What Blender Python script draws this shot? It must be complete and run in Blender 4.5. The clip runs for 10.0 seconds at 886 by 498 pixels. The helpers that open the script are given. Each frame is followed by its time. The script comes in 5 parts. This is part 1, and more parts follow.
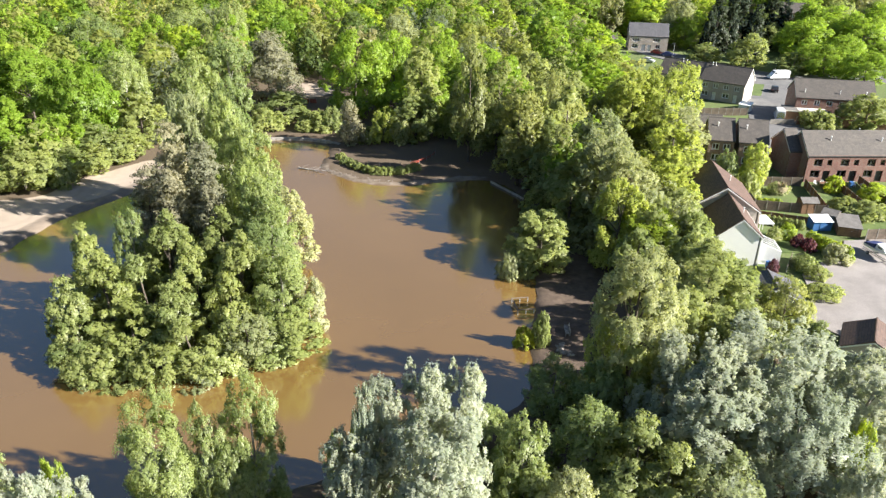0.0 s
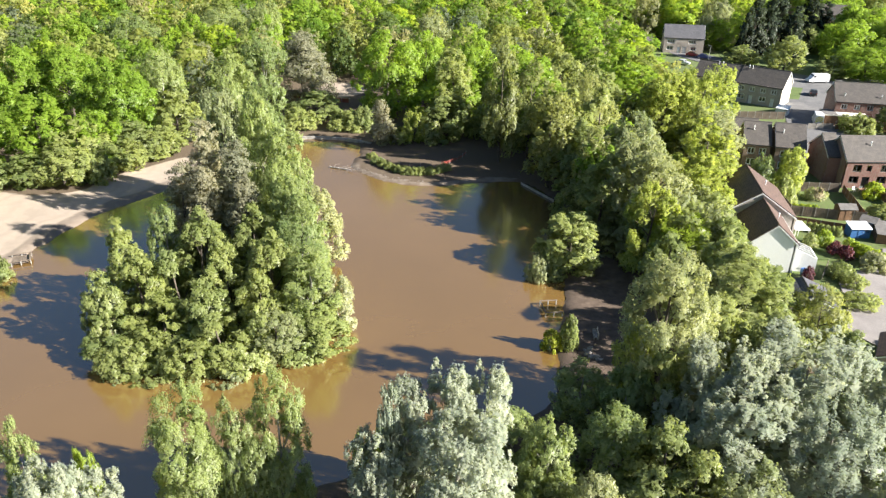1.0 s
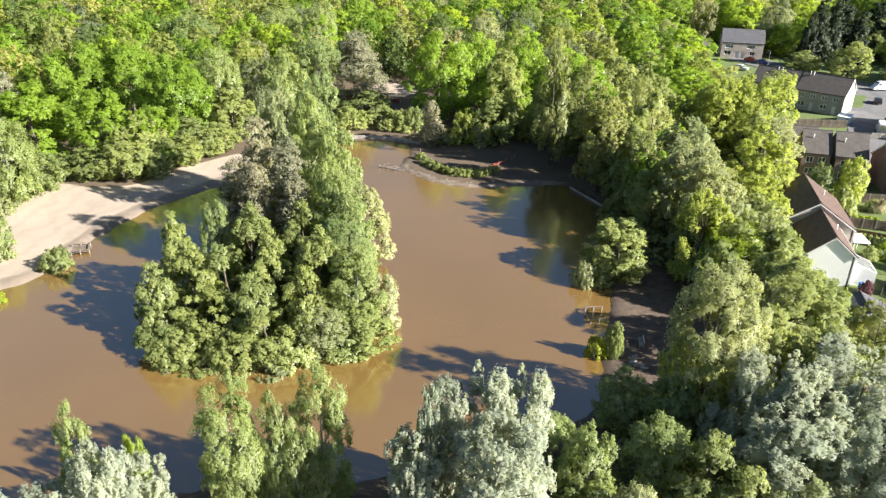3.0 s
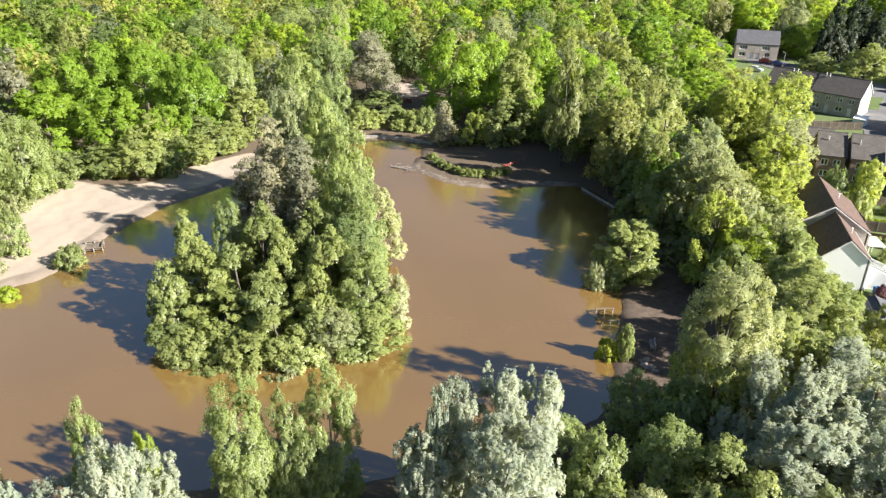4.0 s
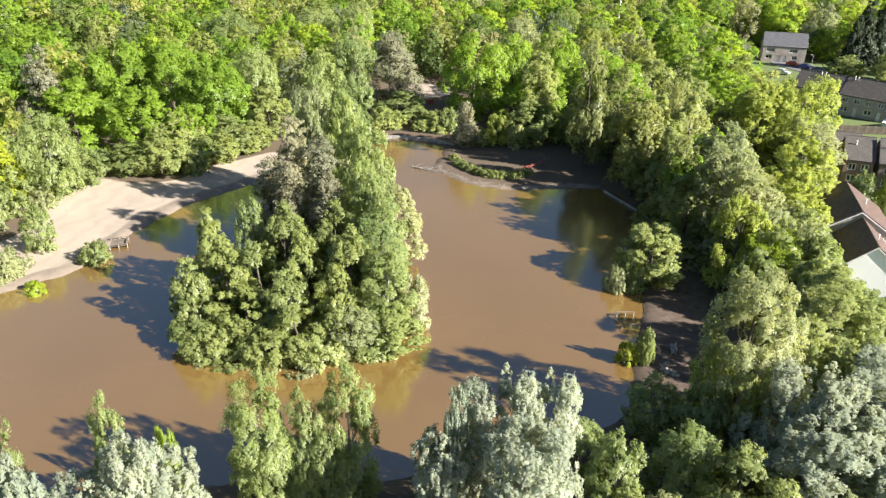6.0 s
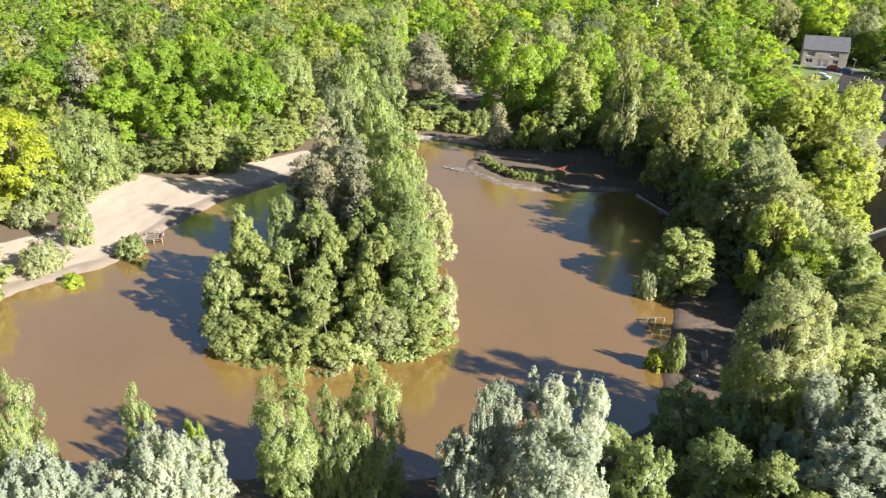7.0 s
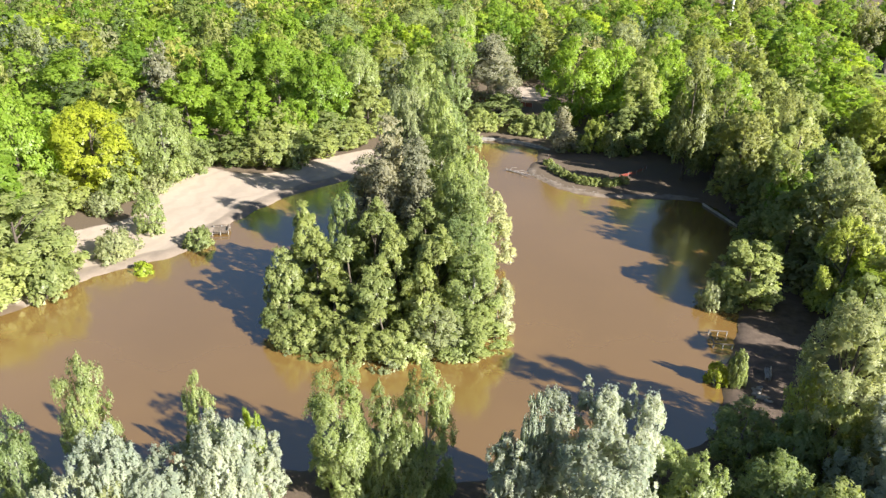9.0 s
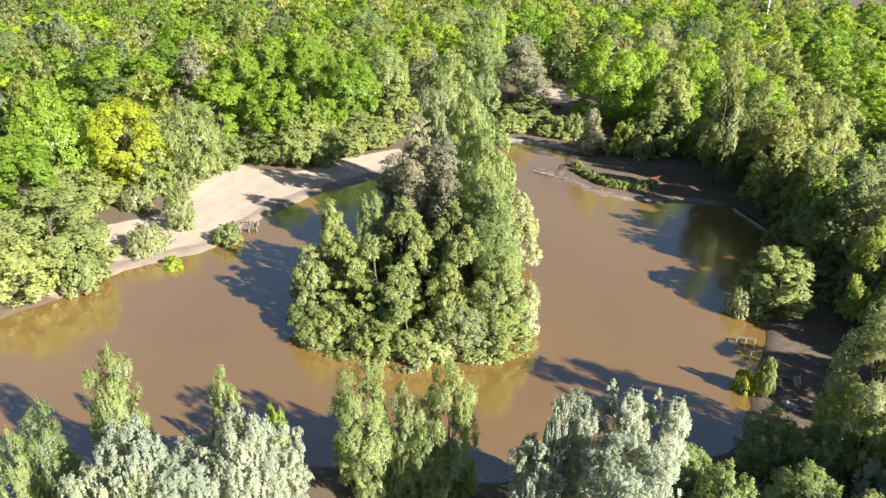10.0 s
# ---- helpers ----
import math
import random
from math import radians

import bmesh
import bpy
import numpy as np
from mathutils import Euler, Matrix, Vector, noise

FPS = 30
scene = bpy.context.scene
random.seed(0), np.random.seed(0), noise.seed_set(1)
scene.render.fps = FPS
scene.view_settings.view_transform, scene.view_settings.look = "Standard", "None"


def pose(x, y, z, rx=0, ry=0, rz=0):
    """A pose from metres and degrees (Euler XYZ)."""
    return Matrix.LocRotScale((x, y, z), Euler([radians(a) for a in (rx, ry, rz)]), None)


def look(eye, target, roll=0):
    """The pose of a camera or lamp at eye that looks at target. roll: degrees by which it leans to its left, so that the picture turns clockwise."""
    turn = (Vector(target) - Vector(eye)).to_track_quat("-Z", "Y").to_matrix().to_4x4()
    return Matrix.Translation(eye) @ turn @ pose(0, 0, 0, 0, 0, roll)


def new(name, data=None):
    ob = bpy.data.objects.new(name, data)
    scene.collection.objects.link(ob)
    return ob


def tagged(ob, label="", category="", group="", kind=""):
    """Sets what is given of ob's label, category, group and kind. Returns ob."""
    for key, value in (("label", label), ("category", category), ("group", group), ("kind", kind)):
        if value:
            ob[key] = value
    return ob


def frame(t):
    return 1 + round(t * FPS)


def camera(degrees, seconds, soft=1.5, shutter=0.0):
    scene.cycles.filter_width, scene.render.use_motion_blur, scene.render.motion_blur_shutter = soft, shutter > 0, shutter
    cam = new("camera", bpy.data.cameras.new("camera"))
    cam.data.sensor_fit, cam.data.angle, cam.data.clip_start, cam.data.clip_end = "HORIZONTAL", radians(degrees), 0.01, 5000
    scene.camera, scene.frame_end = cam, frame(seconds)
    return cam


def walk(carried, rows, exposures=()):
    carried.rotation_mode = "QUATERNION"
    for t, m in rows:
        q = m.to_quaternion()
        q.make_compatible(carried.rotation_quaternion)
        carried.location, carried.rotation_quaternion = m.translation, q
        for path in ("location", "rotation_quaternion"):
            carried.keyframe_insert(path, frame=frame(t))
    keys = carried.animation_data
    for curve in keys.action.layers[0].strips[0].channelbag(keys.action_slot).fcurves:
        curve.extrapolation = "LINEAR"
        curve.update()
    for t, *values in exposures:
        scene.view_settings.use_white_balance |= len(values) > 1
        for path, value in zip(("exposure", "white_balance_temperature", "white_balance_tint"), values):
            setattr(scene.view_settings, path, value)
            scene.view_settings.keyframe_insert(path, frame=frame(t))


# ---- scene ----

# The camera hovers over the south bank of a pond and turns slowly to its left.
cam = camera(62.6, 10.0, 1.35)
ROWS = [
    (0.0, -0.00, -0.00, 47.00, -0.000, -26.01, 0.87),
    (0.5, 0.02, 0.00, 47.01, 0.297, -26.02, 0.83),
    (1.0, 0.08, 0.06, 47.02, 2.568, -26.01, 0.75),
    (1.5, 0.10, 0.05, 47.03, 3.922, -26.00, 0.71),
    (2.0, 0.10, 0.04, 47.04, 4.863, -25.99, 0.71),
    (2.5, 0.10, 0.02, 47.08, 5.755, -25.99, 0.73),
    (3.0, 0.13, 0.05, 47.08, 6.617, -25.96, 0.71),
    (4.5, 0.21, 0.14, 47.07, 7.847, -25.96, 0.72),
    (5.0, 0.23, 0.13, 47.05, 8.065, -25.93, 0.71),
    (5.5, 0.22, 0.12, 47.08, 8.506, -25.94, 0.68),
    (7.0, 0.25, 0.11, 47.17, 12.019, -25.92, 0.71),
    (7.5, 0.26, 0.09, 47.23, 13.337, -25.96, 0.65),
    (8.0, 0.29, 0.10, 47.26, 14.692, -25.90, 0.62),
    (8.5, 0.32, 0.13, 47.29, 15.990, -25.92, 0.62),
    (9.0, 0.34, 0.14, 47.30, 17.212, -25.90, 0.66),
    (9.5, 0.33, 0.14, 47.32, 18.311, -25.92, 0.73),
    (10.0, 0.37, 0.09, 47.34, 19.494, -25.90, 0.74),
]


def hover(x, y, z, yaw, pitch, lean):
    a, b = radians(yaw), radians(pitch)
    way = Vector((-math.sin(a) * math.cos(b), math.cos(a) * math.cos(b), math.sin(b)))
    return look((x, y, z), Vector((x, y, z)) + way, lean)


walk(cam, [(t, hover(*row)) for t, *row in ROWS], [(0.0, 1.66), (10.0, 1.66)])

# ---- light ----
SUN_WAY = Vector((0.961, -0.276, 0.0)).normalized()      # horizontal way towards the sun
SUN_UP = radians(29)
world = bpy.data.worlds.new("sky")
scene.world = world
world.use_nodes = True
wn = world.node_tree.nodes
sky = wn.new("ShaderNodeTexSky")
sky.sky_type = "NISHITA"
sky.sun_disc = False
sky.sun_elevation = SUN_UP
sky.sun_rotation = math.atan2(SUN_WAY.x, SUN_WAY.y)
sky.altitude, sky.air_density, sky.dust_density, sky.ozone_density = 60, 1.0, 0.4, 3.0
wn["Background"].inputs["Strength"].default_value = 0.046
world.node_tree.links.new(sky.outputs[0], wn["Background"].inputs["Color"])

sun = new("sun", bpy.data.lights.new("sun", "SUN"))
sun.data.energy, sun.data.angle, sun.data.color = 5.6, radians(0.6), (1.0, 0.95, 0.86)
sun.matrix_world = look((0, 0, 200), Vector((0, 0, 200)) - SUN_WAY * math.cos(SUN_UP) - Vector((0, 0, math.sin(SUN_UP))))


# ---- materials ----
def mat(name):
    m = bpy.data.materials.new(name)
    m.use_nodes = True
    nt = m.node_tree
    b = nt.nodes["Principled BSDF"]
    return m, nt, b


def nz(nt, scale, detail=4.0, rough=0.6, coord="Object"):
    tc = nt.nodes.new("ShaderNodeTexCoord")
    n = nt.nodes.new("ShaderNodeTexNoise")
    n.inputs["Scale"].default_value, n.inputs["Detail"].default_value, n.inputs["Roughness"].default_value = scale, detail, rough
    nt.links.new(tc.outputs[coord], n.inputs["Vector"])
    return n.outputs["Fac"]


def ramp(nt, fac, stops):
    r = nt.nodes.new("ShaderNodeValToRGB")
    e = r.color_ramp.elements
    while len(e) < len(stops):
        e.new(0.5)
    for el, (p, c) in zip(e, stops):
        el.position, el.color = p, (*c, 1) if len(c) == 3 else c
    nt.links.new(fac, r.inputs[0])
    return r.outputs[0]


def mix(nt, fac, a, b, kind="MIX"):
    m = nt.nodes.new("ShaderNodeMix")
    m.data_type, m.blend_type = "RGBA", kind
    for sock, v in ((m.inputs[0], fac), (m.inputs[6], a), (m.inputs[7], b)):
        if isinstance(v, (int, float)):
            sock.default_value = v
        elif isinstance(v, tuple):
            sock.default_value = (*v, 1)
        else:
            nt.links.new(v, sock)
    return m.outputs[2]


def bump(nt, b, height, strength, dist=0.05):
    n = nt.nodes.new("ShaderNodeBump")
    n.inputs["Strength"].default_value, n.inputs["Distance"].default_value = strength, dist
    nt.links.new(height, n.inputs["Height"])
    nt.links.new(n.outputs[0], b.inputs["Normal"])


def surface(name, dark, light, scale, rough=0.85, relief=0.3, fine=None, metal=0.0, coord="Object"):
    """Paint, timber, earth and the like: two tones at two scales with a fine relief."""
    m, nt, b = mat(name)
    big = nz(nt, scale, 5, 0.62, coord)
    small = nz(nt, fine or scale * 9, 4, 0.6, coord)
    c1 = ramp(nt, big, [(0.3, dark), (0.7, light)])
    c2 = ramp(nt, small, [(0.3, (0.72, 0.72, 0.72)), (0.7, (1.12, 1.12, 1.12))])
    nt.links.new(mix(nt, 1.0, c1, c2, "MULTIPLY"), b.inputs["Base Color"])
    b.inputs["Roughness"].default_value, b.inputs["Metallic"].default_value = rough, metal
    if relief:
        bump(nt, b, small, relief)
    return m


def tone(nt):
    """The tone of each tree of a joined wood."""
    a = nt.nodes.new("ShaderNodeAttribute")
    a.attribute_name = "tone"
    return a.outputs["Fac"]


def foliage(name, dark, light, tip, thin=0.35, gloss=0.25, patch=0.0, gaps=0.30):
    """Leaves: tone changes from leaf to leaf, from spray to spray and from tree to tree; light passes through them."""
    m = bpy.data.materials.new(name)
    m.use_nodes = True
    nt = m.node_tree
    nt.nodes.remove(nt.nodes["Principled BSDF"])
    geo, info = nt.nodes.new("ShaderNodeNewGeometry"), nt.nodes.new("ShaderNodeObjectInfo")
    dark, tip = (tuple(0.4 * a + 0.6 * b for a, b in zip(c, light)) for c in (dark, tip))
    leaf = ramp(nt, geo.outputs["Random Per Island"], [(0.0, dark), (0.55, light), (1.0, tip)])
    spray = ramp(nt, nz(nt, 0.55, 3, 0.6), [(0.3, (0.80, 0.84, 0.84)), (0.72, (1.12, 1.08, 1.02))])
    whole = ramp(nt, info.outputs["Random"], [(0.0, (0.76, 0.82, 0.82)), (0.5, (1.0, 1.0, 1.0)), (1.0, (1.05, 1.05, 0.95))])
    col = mix(nt, 1.0, mix(nt, 1.0, leaf, spray, "MULTIPLY"), whole, "MULTIPLY")
    col = mix(nt, 1.0, col, (1.29, 1.105, 1.85), "MULTIPLY")
    if patch:
        col = mix(nt, 1.0, col, ramp(nt, tone(nt), [(0.0, (0.52, 0.62, 0.70)), (0.5, (1.0, 1.0, 1.0)), (1.0, (1.34, 1.18, 0.95))]), "MULTIPLY")
    d, t, g = (nt.nodes.new("ShaderNodeBsdf" + k) for k in ("Diffuse", "Translucent", "Glossy"))
    g.inputs["Roughness"].default_value = 0.45
    g.inputs["Color"].default_value = (1, 1, 1, 1)
    nt.links.new(col, d.inputs["Color"])
    nt.links.new(mix(nt, 1.0, col, (1.2, 1.2, 0.75), "MULTIPLY"), t.inputs["Color"])
    m1, m2 = nt.nodes.new("ShaderNodeMixShader"), nt.nodes.new("ShaderNodeMixShader")
    m1.inputs[0].default_value, m2.inputs[0].default_value = min(0.56, thin + 0.16), gloss * 0.1
    nt.links.new(d.outputs[0], m1.inputs[1]), nt.links.new(t.outputs[0], m1.inputs[2])
    nt.links.new(m1.outputs[0], m2.inputs[1]), nt.links.new(g.outputs[0], m2.inputs[2])
    # a spray of small leaves lets part of the light through its gaps
    hole, m3 = nt.nodes.new("ShaderNodeBsdfTransparent"), nt.nodes.new("ShaderNodeMixShader")
    m3.inputs[0].default_value = gaps
    nt.links.new(m2.outputs[0], m3.inputs[1]), nt.links.new(hole.outputs[0], m3.inputs[2])
    nt.links.new(m3.outputs[0], nt.nodes["Material Output"].inputs["Surface"])
    return m


LEAF_TONES = {
    "oak": ("oak_leaves", (0.12, 0.22, 0.017), (0.225, 0.375, 0.03), (0.34, 0.5, 0.055), 0.42),
    "birch": ("birch_leaves", (0.165, 0.24, 0.055), (0.275, 0.38, 0.095), (0.39, 0.48, 0.15), 0.42),
    "willow": ("willow_leaves", (0.17, 0.23, 0.065), (0.295, 0.37, 0.115), (0.42, 0.48, 0.19), 0.32),
    "lime": ("osier_leaves", (0.22, 0.31, 0.04), (0.34, 0.445, 0.07), (0.46, 0.55, 0.12), 0.45),
    "lime_bush": ("fresh_green_leaves", (0.18, 0.29, 0.014), (0.3, 0.43, 0.028), (0.43, 0.54, 0.05), 0.45),
    "alder": ("alder_leaves", (0.16, 0.22, 0.045), (0.265, 0.35, 0.08), (0.38, 0.46, 0.13), 0.36),
    "pine": ("pine_needles", (0.15, 0.17, 0.065), (0.255, 0.285, 0.115), (0.35, 0.375, 0.165), 0.24),
    "silver": ("white_poplar_leaves", (0.245, 0.32, 0.145), (0.36, 0.45, 0.215), (0.47, 0.55, 0.29), 0.3, 0.2),
    "conifer": ("cypress_needles", (0.02, 0.034, 0.014), (0.045, 0.07, 0.026), (0.085, 0.115, 0.042), 0.08),
    "golden": ("young_oak_leaves", (0.2, 0.28, 0.016), (0.315, 0.41, 0.028), (0.42, 0.5, 0.05), 0.42),
    "poplar": ("grey_willow_leaves", (0.22, 0.28, 0.09), (0.345, 0.415, 0.15), (0.49, 0.55, 0.25), 0.34),
    "tallbirch": ("tall_birch_leaves", (0.15, 0.2, 0.045), (0.26, 0.325, 0.075), (0.38, 0.44, 0.12), 0.38),
    "sallow": ("sallow_leaves", (0.19, 0.26, 0.05), (0.30, 0.39, 0.085), (0.41, 0.48, 0.14), 0.28),
    "purple": ("plum_leaves", (0.06, 0.02, 0.02), (0.14, 0.05, 0.045), (0.24, 0.10, 0.08), 0.3),
}
LEAF = {k: foliage(*v) for k, v in LEAF_TONES.items()}
FAR_LEAF = {
    "oak": foliage("far_oak_leaves", (0.12, 0.22, 0.017), (0.215, 0.36, 0.03), (0.31, 0.46, 0.05), 0.36, 0.2, 0.11),
    "birch": foliage("far_birch_leaves", (0.16, 0.21, 0.04), (0.27, 0.34, 0.07), (0.38, 0.45, 0.11), 0.34, 0.2, 0.12),
    "willow": foliage("far_willow_leaves", (0.17, 0.205, 0.065), (0.27, 0.32, 0.11), (0.38, 0.42, 0.17), 0.3, 0.2, 0.1),
    "alder": foliage("far_alder_leaves", (0.10, 0.16, 0.028), (0.18, 0.26, 0.045), (0.27, 0.35, 0.08), 0.3, 0.2, 0.13),
}
BARK = surface("dark_bark", (0.05, 0.04, 0.03), (0.14, 0.115, 0.09), 3.0, 0.95, 0.6)
PALE_BARK = surface("pale_birch_bark", (0.14, 0.125, 0.10), (0.42, 0.40, 0.36), 2.2, 0.8, 0.3)


def water_material():
    m, nt, b = mat("muddy_water")
    silt = nz(nt, 0.035, 4, 0.55)
    nt.links.new(ramp(nt, silt, [(0.3, (0.142, 0.083, 0.026)), (0.7, (0.172, 0.101, 0.034))]), b.inputs["Base Color"])
    b.inputs["Roughness"].default_value, b.inputs["IOR"].default_value = 0.14, 1.88
    b.inputs["Specular IOR Level"].default_value = 1.0
    bump(nt, b, nz(nt, 1.6, 3, 0.55), 0.05, 0.05)
    return m


def ground_material():
    m, nt, b = mat("ground_cover")
    at = nt.nodes.new("ShaderNodeAttribute")
    at.attribute_name = "cover"
    sep = nt.nodes.new("ShaderNodeSeparateColor")
    nt.links.new(at.outputs["Color"], sep.inputs[0])
    big, mid, fine = nz(nt, 0.12, 5, 0.6), nz(nt, 0.9, 5, 0.65), nz(nt, 7.0, 4, 0.65)
    soil = mix(nt, fine, (0.05, 0.036, 0.022), (0.14, 0.10, 0.065))
    grass = mix(nt, fine, (0.05, 0.085, 0.018), (0.14, 0.19, 0.05))
    # bank earth, its tone lowered to stand in for tree shade on the headland
    earth = ramp(nt, mid, [(0.3, (0.062, 0.042, 0.030)), (0.7, (0.13, 0.094, 0.070))])
    sand = ramp(nt, mix(nt, 0.5, big, mid), [(0.3, (0.27, 0.215, 0.168)), (0.7, (0.385, 0.32, 0.265))])
    track = nt.nodes.new("ShaderNodeTexWave")
    track.inputs["Scale"].default_value, track.inputs["Distortion"].default_value, track.inputs["Detail"].default_value, track.inputs["Detail Scale"].default_value = 0.09, 9.0, 4.0, 1.6
    tc = nt.nodes.new("ShaderNodeTexCoord")
    nt.links.new(tc.outputs["Object"], track.inputs["Vector"])
    sand = mix(nt, 1.0, sand, ramp(nt, track.outputs["Fac"], [(0.1, (0.86, 0.85, 0.84)), (0.5, (1.04, 1.02, 1.0))]), "MULTIPLY")
    sand = mix(nt, 0.5, sand, mix(nt, fine, (0.26, 0.21, 0.165), (0.42, 0.35, 0.285)))

    def mask(sock, jitter=0.5):
        add = nt.nodes.new("ShaderNodeMath")
        add.operation = "MULTIPLY_ADD"
        nt.links.new(mid, add.inputs[0])
        add.inputs[1].default_value = jitter
        nt.links.new(sock, add.inputs[2])
        return ramp(nt, add.outputs[0], [(0.62, (0, 0, 0)), (0.86, (1, 1, 1))])

    col = mix(nt, mask(sep.outputs[1]), soil, grass)
    col = mix(nt, mask(sep.outputs[2]), col, earth)
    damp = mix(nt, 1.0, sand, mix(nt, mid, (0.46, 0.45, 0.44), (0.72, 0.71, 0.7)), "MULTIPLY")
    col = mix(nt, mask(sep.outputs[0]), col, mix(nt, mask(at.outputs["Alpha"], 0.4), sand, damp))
    nt.links.new(col, b.inputs["Base Color"])
    b.inputs["Roughness"].default_value = 0.95
    bump(nt, b, mix(nt, 0.5, mid, fine), 0.5, 0.12)
    return m


WATER, GROUND = water_material(), ground_material()

# ---- the plan of the ground ----
POND = [(-76, 54), (-72.6, 62), (-71.8, 67.7), (-67.4, 74.5), (-63.7, 80), (-63.2, 90), (-60.1, 104.4), (-54.6, 113.5),
        (-48, 128), (-42.5, 143), (-37.5, 148.3), (-31, 149), (-25, 146.5), (-23.2, 138), (-23.5, 130.5), (-19.2, 125.6), (-14, 122.4),
        (-7, 121.6), (0, 123.8), (8.6, 124.6), (14, 115.6), (14.5, 104), (13, 93), (12.2, 84), (11.2, 77), (10.0, 71.5), (10.2, 67),
        (8.5, 61), (3, 56), (-6, 52), (-13, 47.8), (-21, 46.8), (-31, 43.5), (-42, 37), (-52, 31), (-64, 30), (-74, 38), (-78, 46)]
ISLAND = [(-40.5, 66), (-36, 63.5), (-28, 63.5), (-21.5, 66.5), (-17.5, 71), (-16.5, 78), (-19, 88), (-24, 97), (-30, 107), (-36, 114), (-41, 113), (-43, 104), (-43.5, 92), (-44, 80), (-43, 71)]
BEACH = [(-90, 71), (-86, 76.5), (-79, 85.5), (-79.8, 94), (-82.5, 104), (-81, 110.5), (-74, 110.2), (-67.5, 113.2), (-64.6, 121), (-60, 127), (-56, 132), (-50, 130), (-50, 112), (-58, 90), (-58, 76), (-66, 66), (-74, 60), (-82, 60)]
PATH = [(8, 60), (12, 72), (12.5, 84), (14.5, 92), (18, 100), (22, 101), (22.5, 90), (20, 78), (18.5, 68), (17, 60)]
ESTATE = [(34, 80), (30, 96), (38, 122), (44, 140), (50, 175), (46, 215), (44, 258), (100, 262), (118, 325), (165, 325), (240, 290), (240, 40), (60, 50), (38, 66)]


def spline(pts, n=6):
    p = np.array(pts, float)
    out = []
    for i in range(len(p)):
        a, b, c, d = p[i - 1], p[i], p[(i + 1) % len(p)], p[(i + 2) % len(p)]
        for k in range(n):
            t = k / n
            out.append(0.5 * (2 * b + (c - a) * t + (2 * a - 5 * b + 4 * c - d) * t * t + (3 * b - a - 3 * c + d) * t ** 3))
    return np.array(out)


def signed(poly, q):
    """Distance from the points q to a closed outline; minus inside."""
    best, inside = np.full(len(q), 1e9), np.zeros(len(q), bool)
    for a, b in zip(poly, np.roll(poly, -1, 0)):
        d, e = b - a, q - a
        t = np.clip((e @ d) / (d @ d + 1e-12), 0, 1)
        best = np.minimum(best, np.hypot(e[:, 0] - t * d[0], e[:, 1] - t * d[1]))
        cut = (a[1] > q[:, 1]) != (b[1] > q[:, 1])
        inside ^= cut & (q[:, 0] < (b[0] - a[0]) * (q[:, 1] - a[1]) / (b[1] - a[1] + 1e-12) + a[0])
    return np.where(inside, -best, best)


POND_LINE, ISLAND_LINE, BEACH_LINE, PATH_LINE, ESTATE_LINE = (spline(o) for o in (POND, ISLAND, BEACH, PATH, ESTATE))


def step(a, b, v):
    t = np.clip((v - a) / (b - a), 0, 1)
    return t * t * (3 - 2 * t)


def ripple(q, size, seed=0.0):
    a, b = q[:, 0] / size + seed, q[:, 1] / size - seed
    return (np.sin(a * 1.3 + 1.7 * np.sin(b * 0.9)) + np.sin(b * 1.7 + 1.3 * np.sin(a * 1.1 + 2)) + np.sin((a + b) * 2.3)) / 3


def ground_height(q):
    """Height of the ground at the points q: banks by the pond, gently rising land, a low island."""
    q = np.asarray(q, float)
    shore, isle = signed(POND_LINE, q), signed(ISLAND_LINE, q)
    wob = 0.35 * ripple(q, 1.4)
    land = -0.9 + 1.25 * step(-1.6, 0.9, shore + wob) + 0.65 * step(3, 26, shore) + 0.1 * ripple(q, 3.0) * step(0, 3, shore)
    hump = -0.9 + 1.3 * step(1.4, -1.2, isle + wob) + 0.25 * step(-1, -6, isle)
    return np.maximum(land, hump)


def at_ground(x, y):
    return float(ground_height([(x, y)])[0])


def part(name, bm, material, parent=None, label=""):
    """Links a bmesh as one mesh object."""
    me = bpy.data.meshes.new(name)
    bm.to_mesh(me)
    bm.free()
    me.materials.append(material)
    ob = new(name, me)
    ob.parent = parent
    if label:
        ob["label"] = label
    return ob


def arrays(name, verts, faces, material, parent=None, smooth=False, bend=None):
    """Links vertices and equal-sided faces, given as arrays, as one mesh object."""
    me = mesh_of(name, verts, faces, material, smooth, bend)
    ob = new(name, me)
    ob.parent = parent
    return ob


def mesh_of(name, verts, faces, material, smooth=False, bend=None):
    """A mesh from arrays; bend: a normal for each vertex."""
    me = bpy.data.meshes.new(name)
    n = faces.shape[1]
    me.vertices.add(len(verts))
    me.vertices.foreach_set("co", np.ascontiguousarray(verts, np.float32).ravel())
    me.loops.add(faces.size)
    me.loops.foreach_set("vertex_index", np.ascontiguousarray(faces, np.int32).ravel())
    me.polygons.add(len(faces))
    me.polygons.foreach_set("loop_start", np.arange(0, faces.size, n, dtype=np.int32))
    me.polygons.foreach_set("use_smooth", np.full(len(faces), smooth or bend is not None))
    me.update(calc_edges=True)
    if bend is not None:
        me.normals_split_custom_set_from_vertices(np.ascontiguousarray(bend, np.float32))
    me.materials.append(material)
    return me


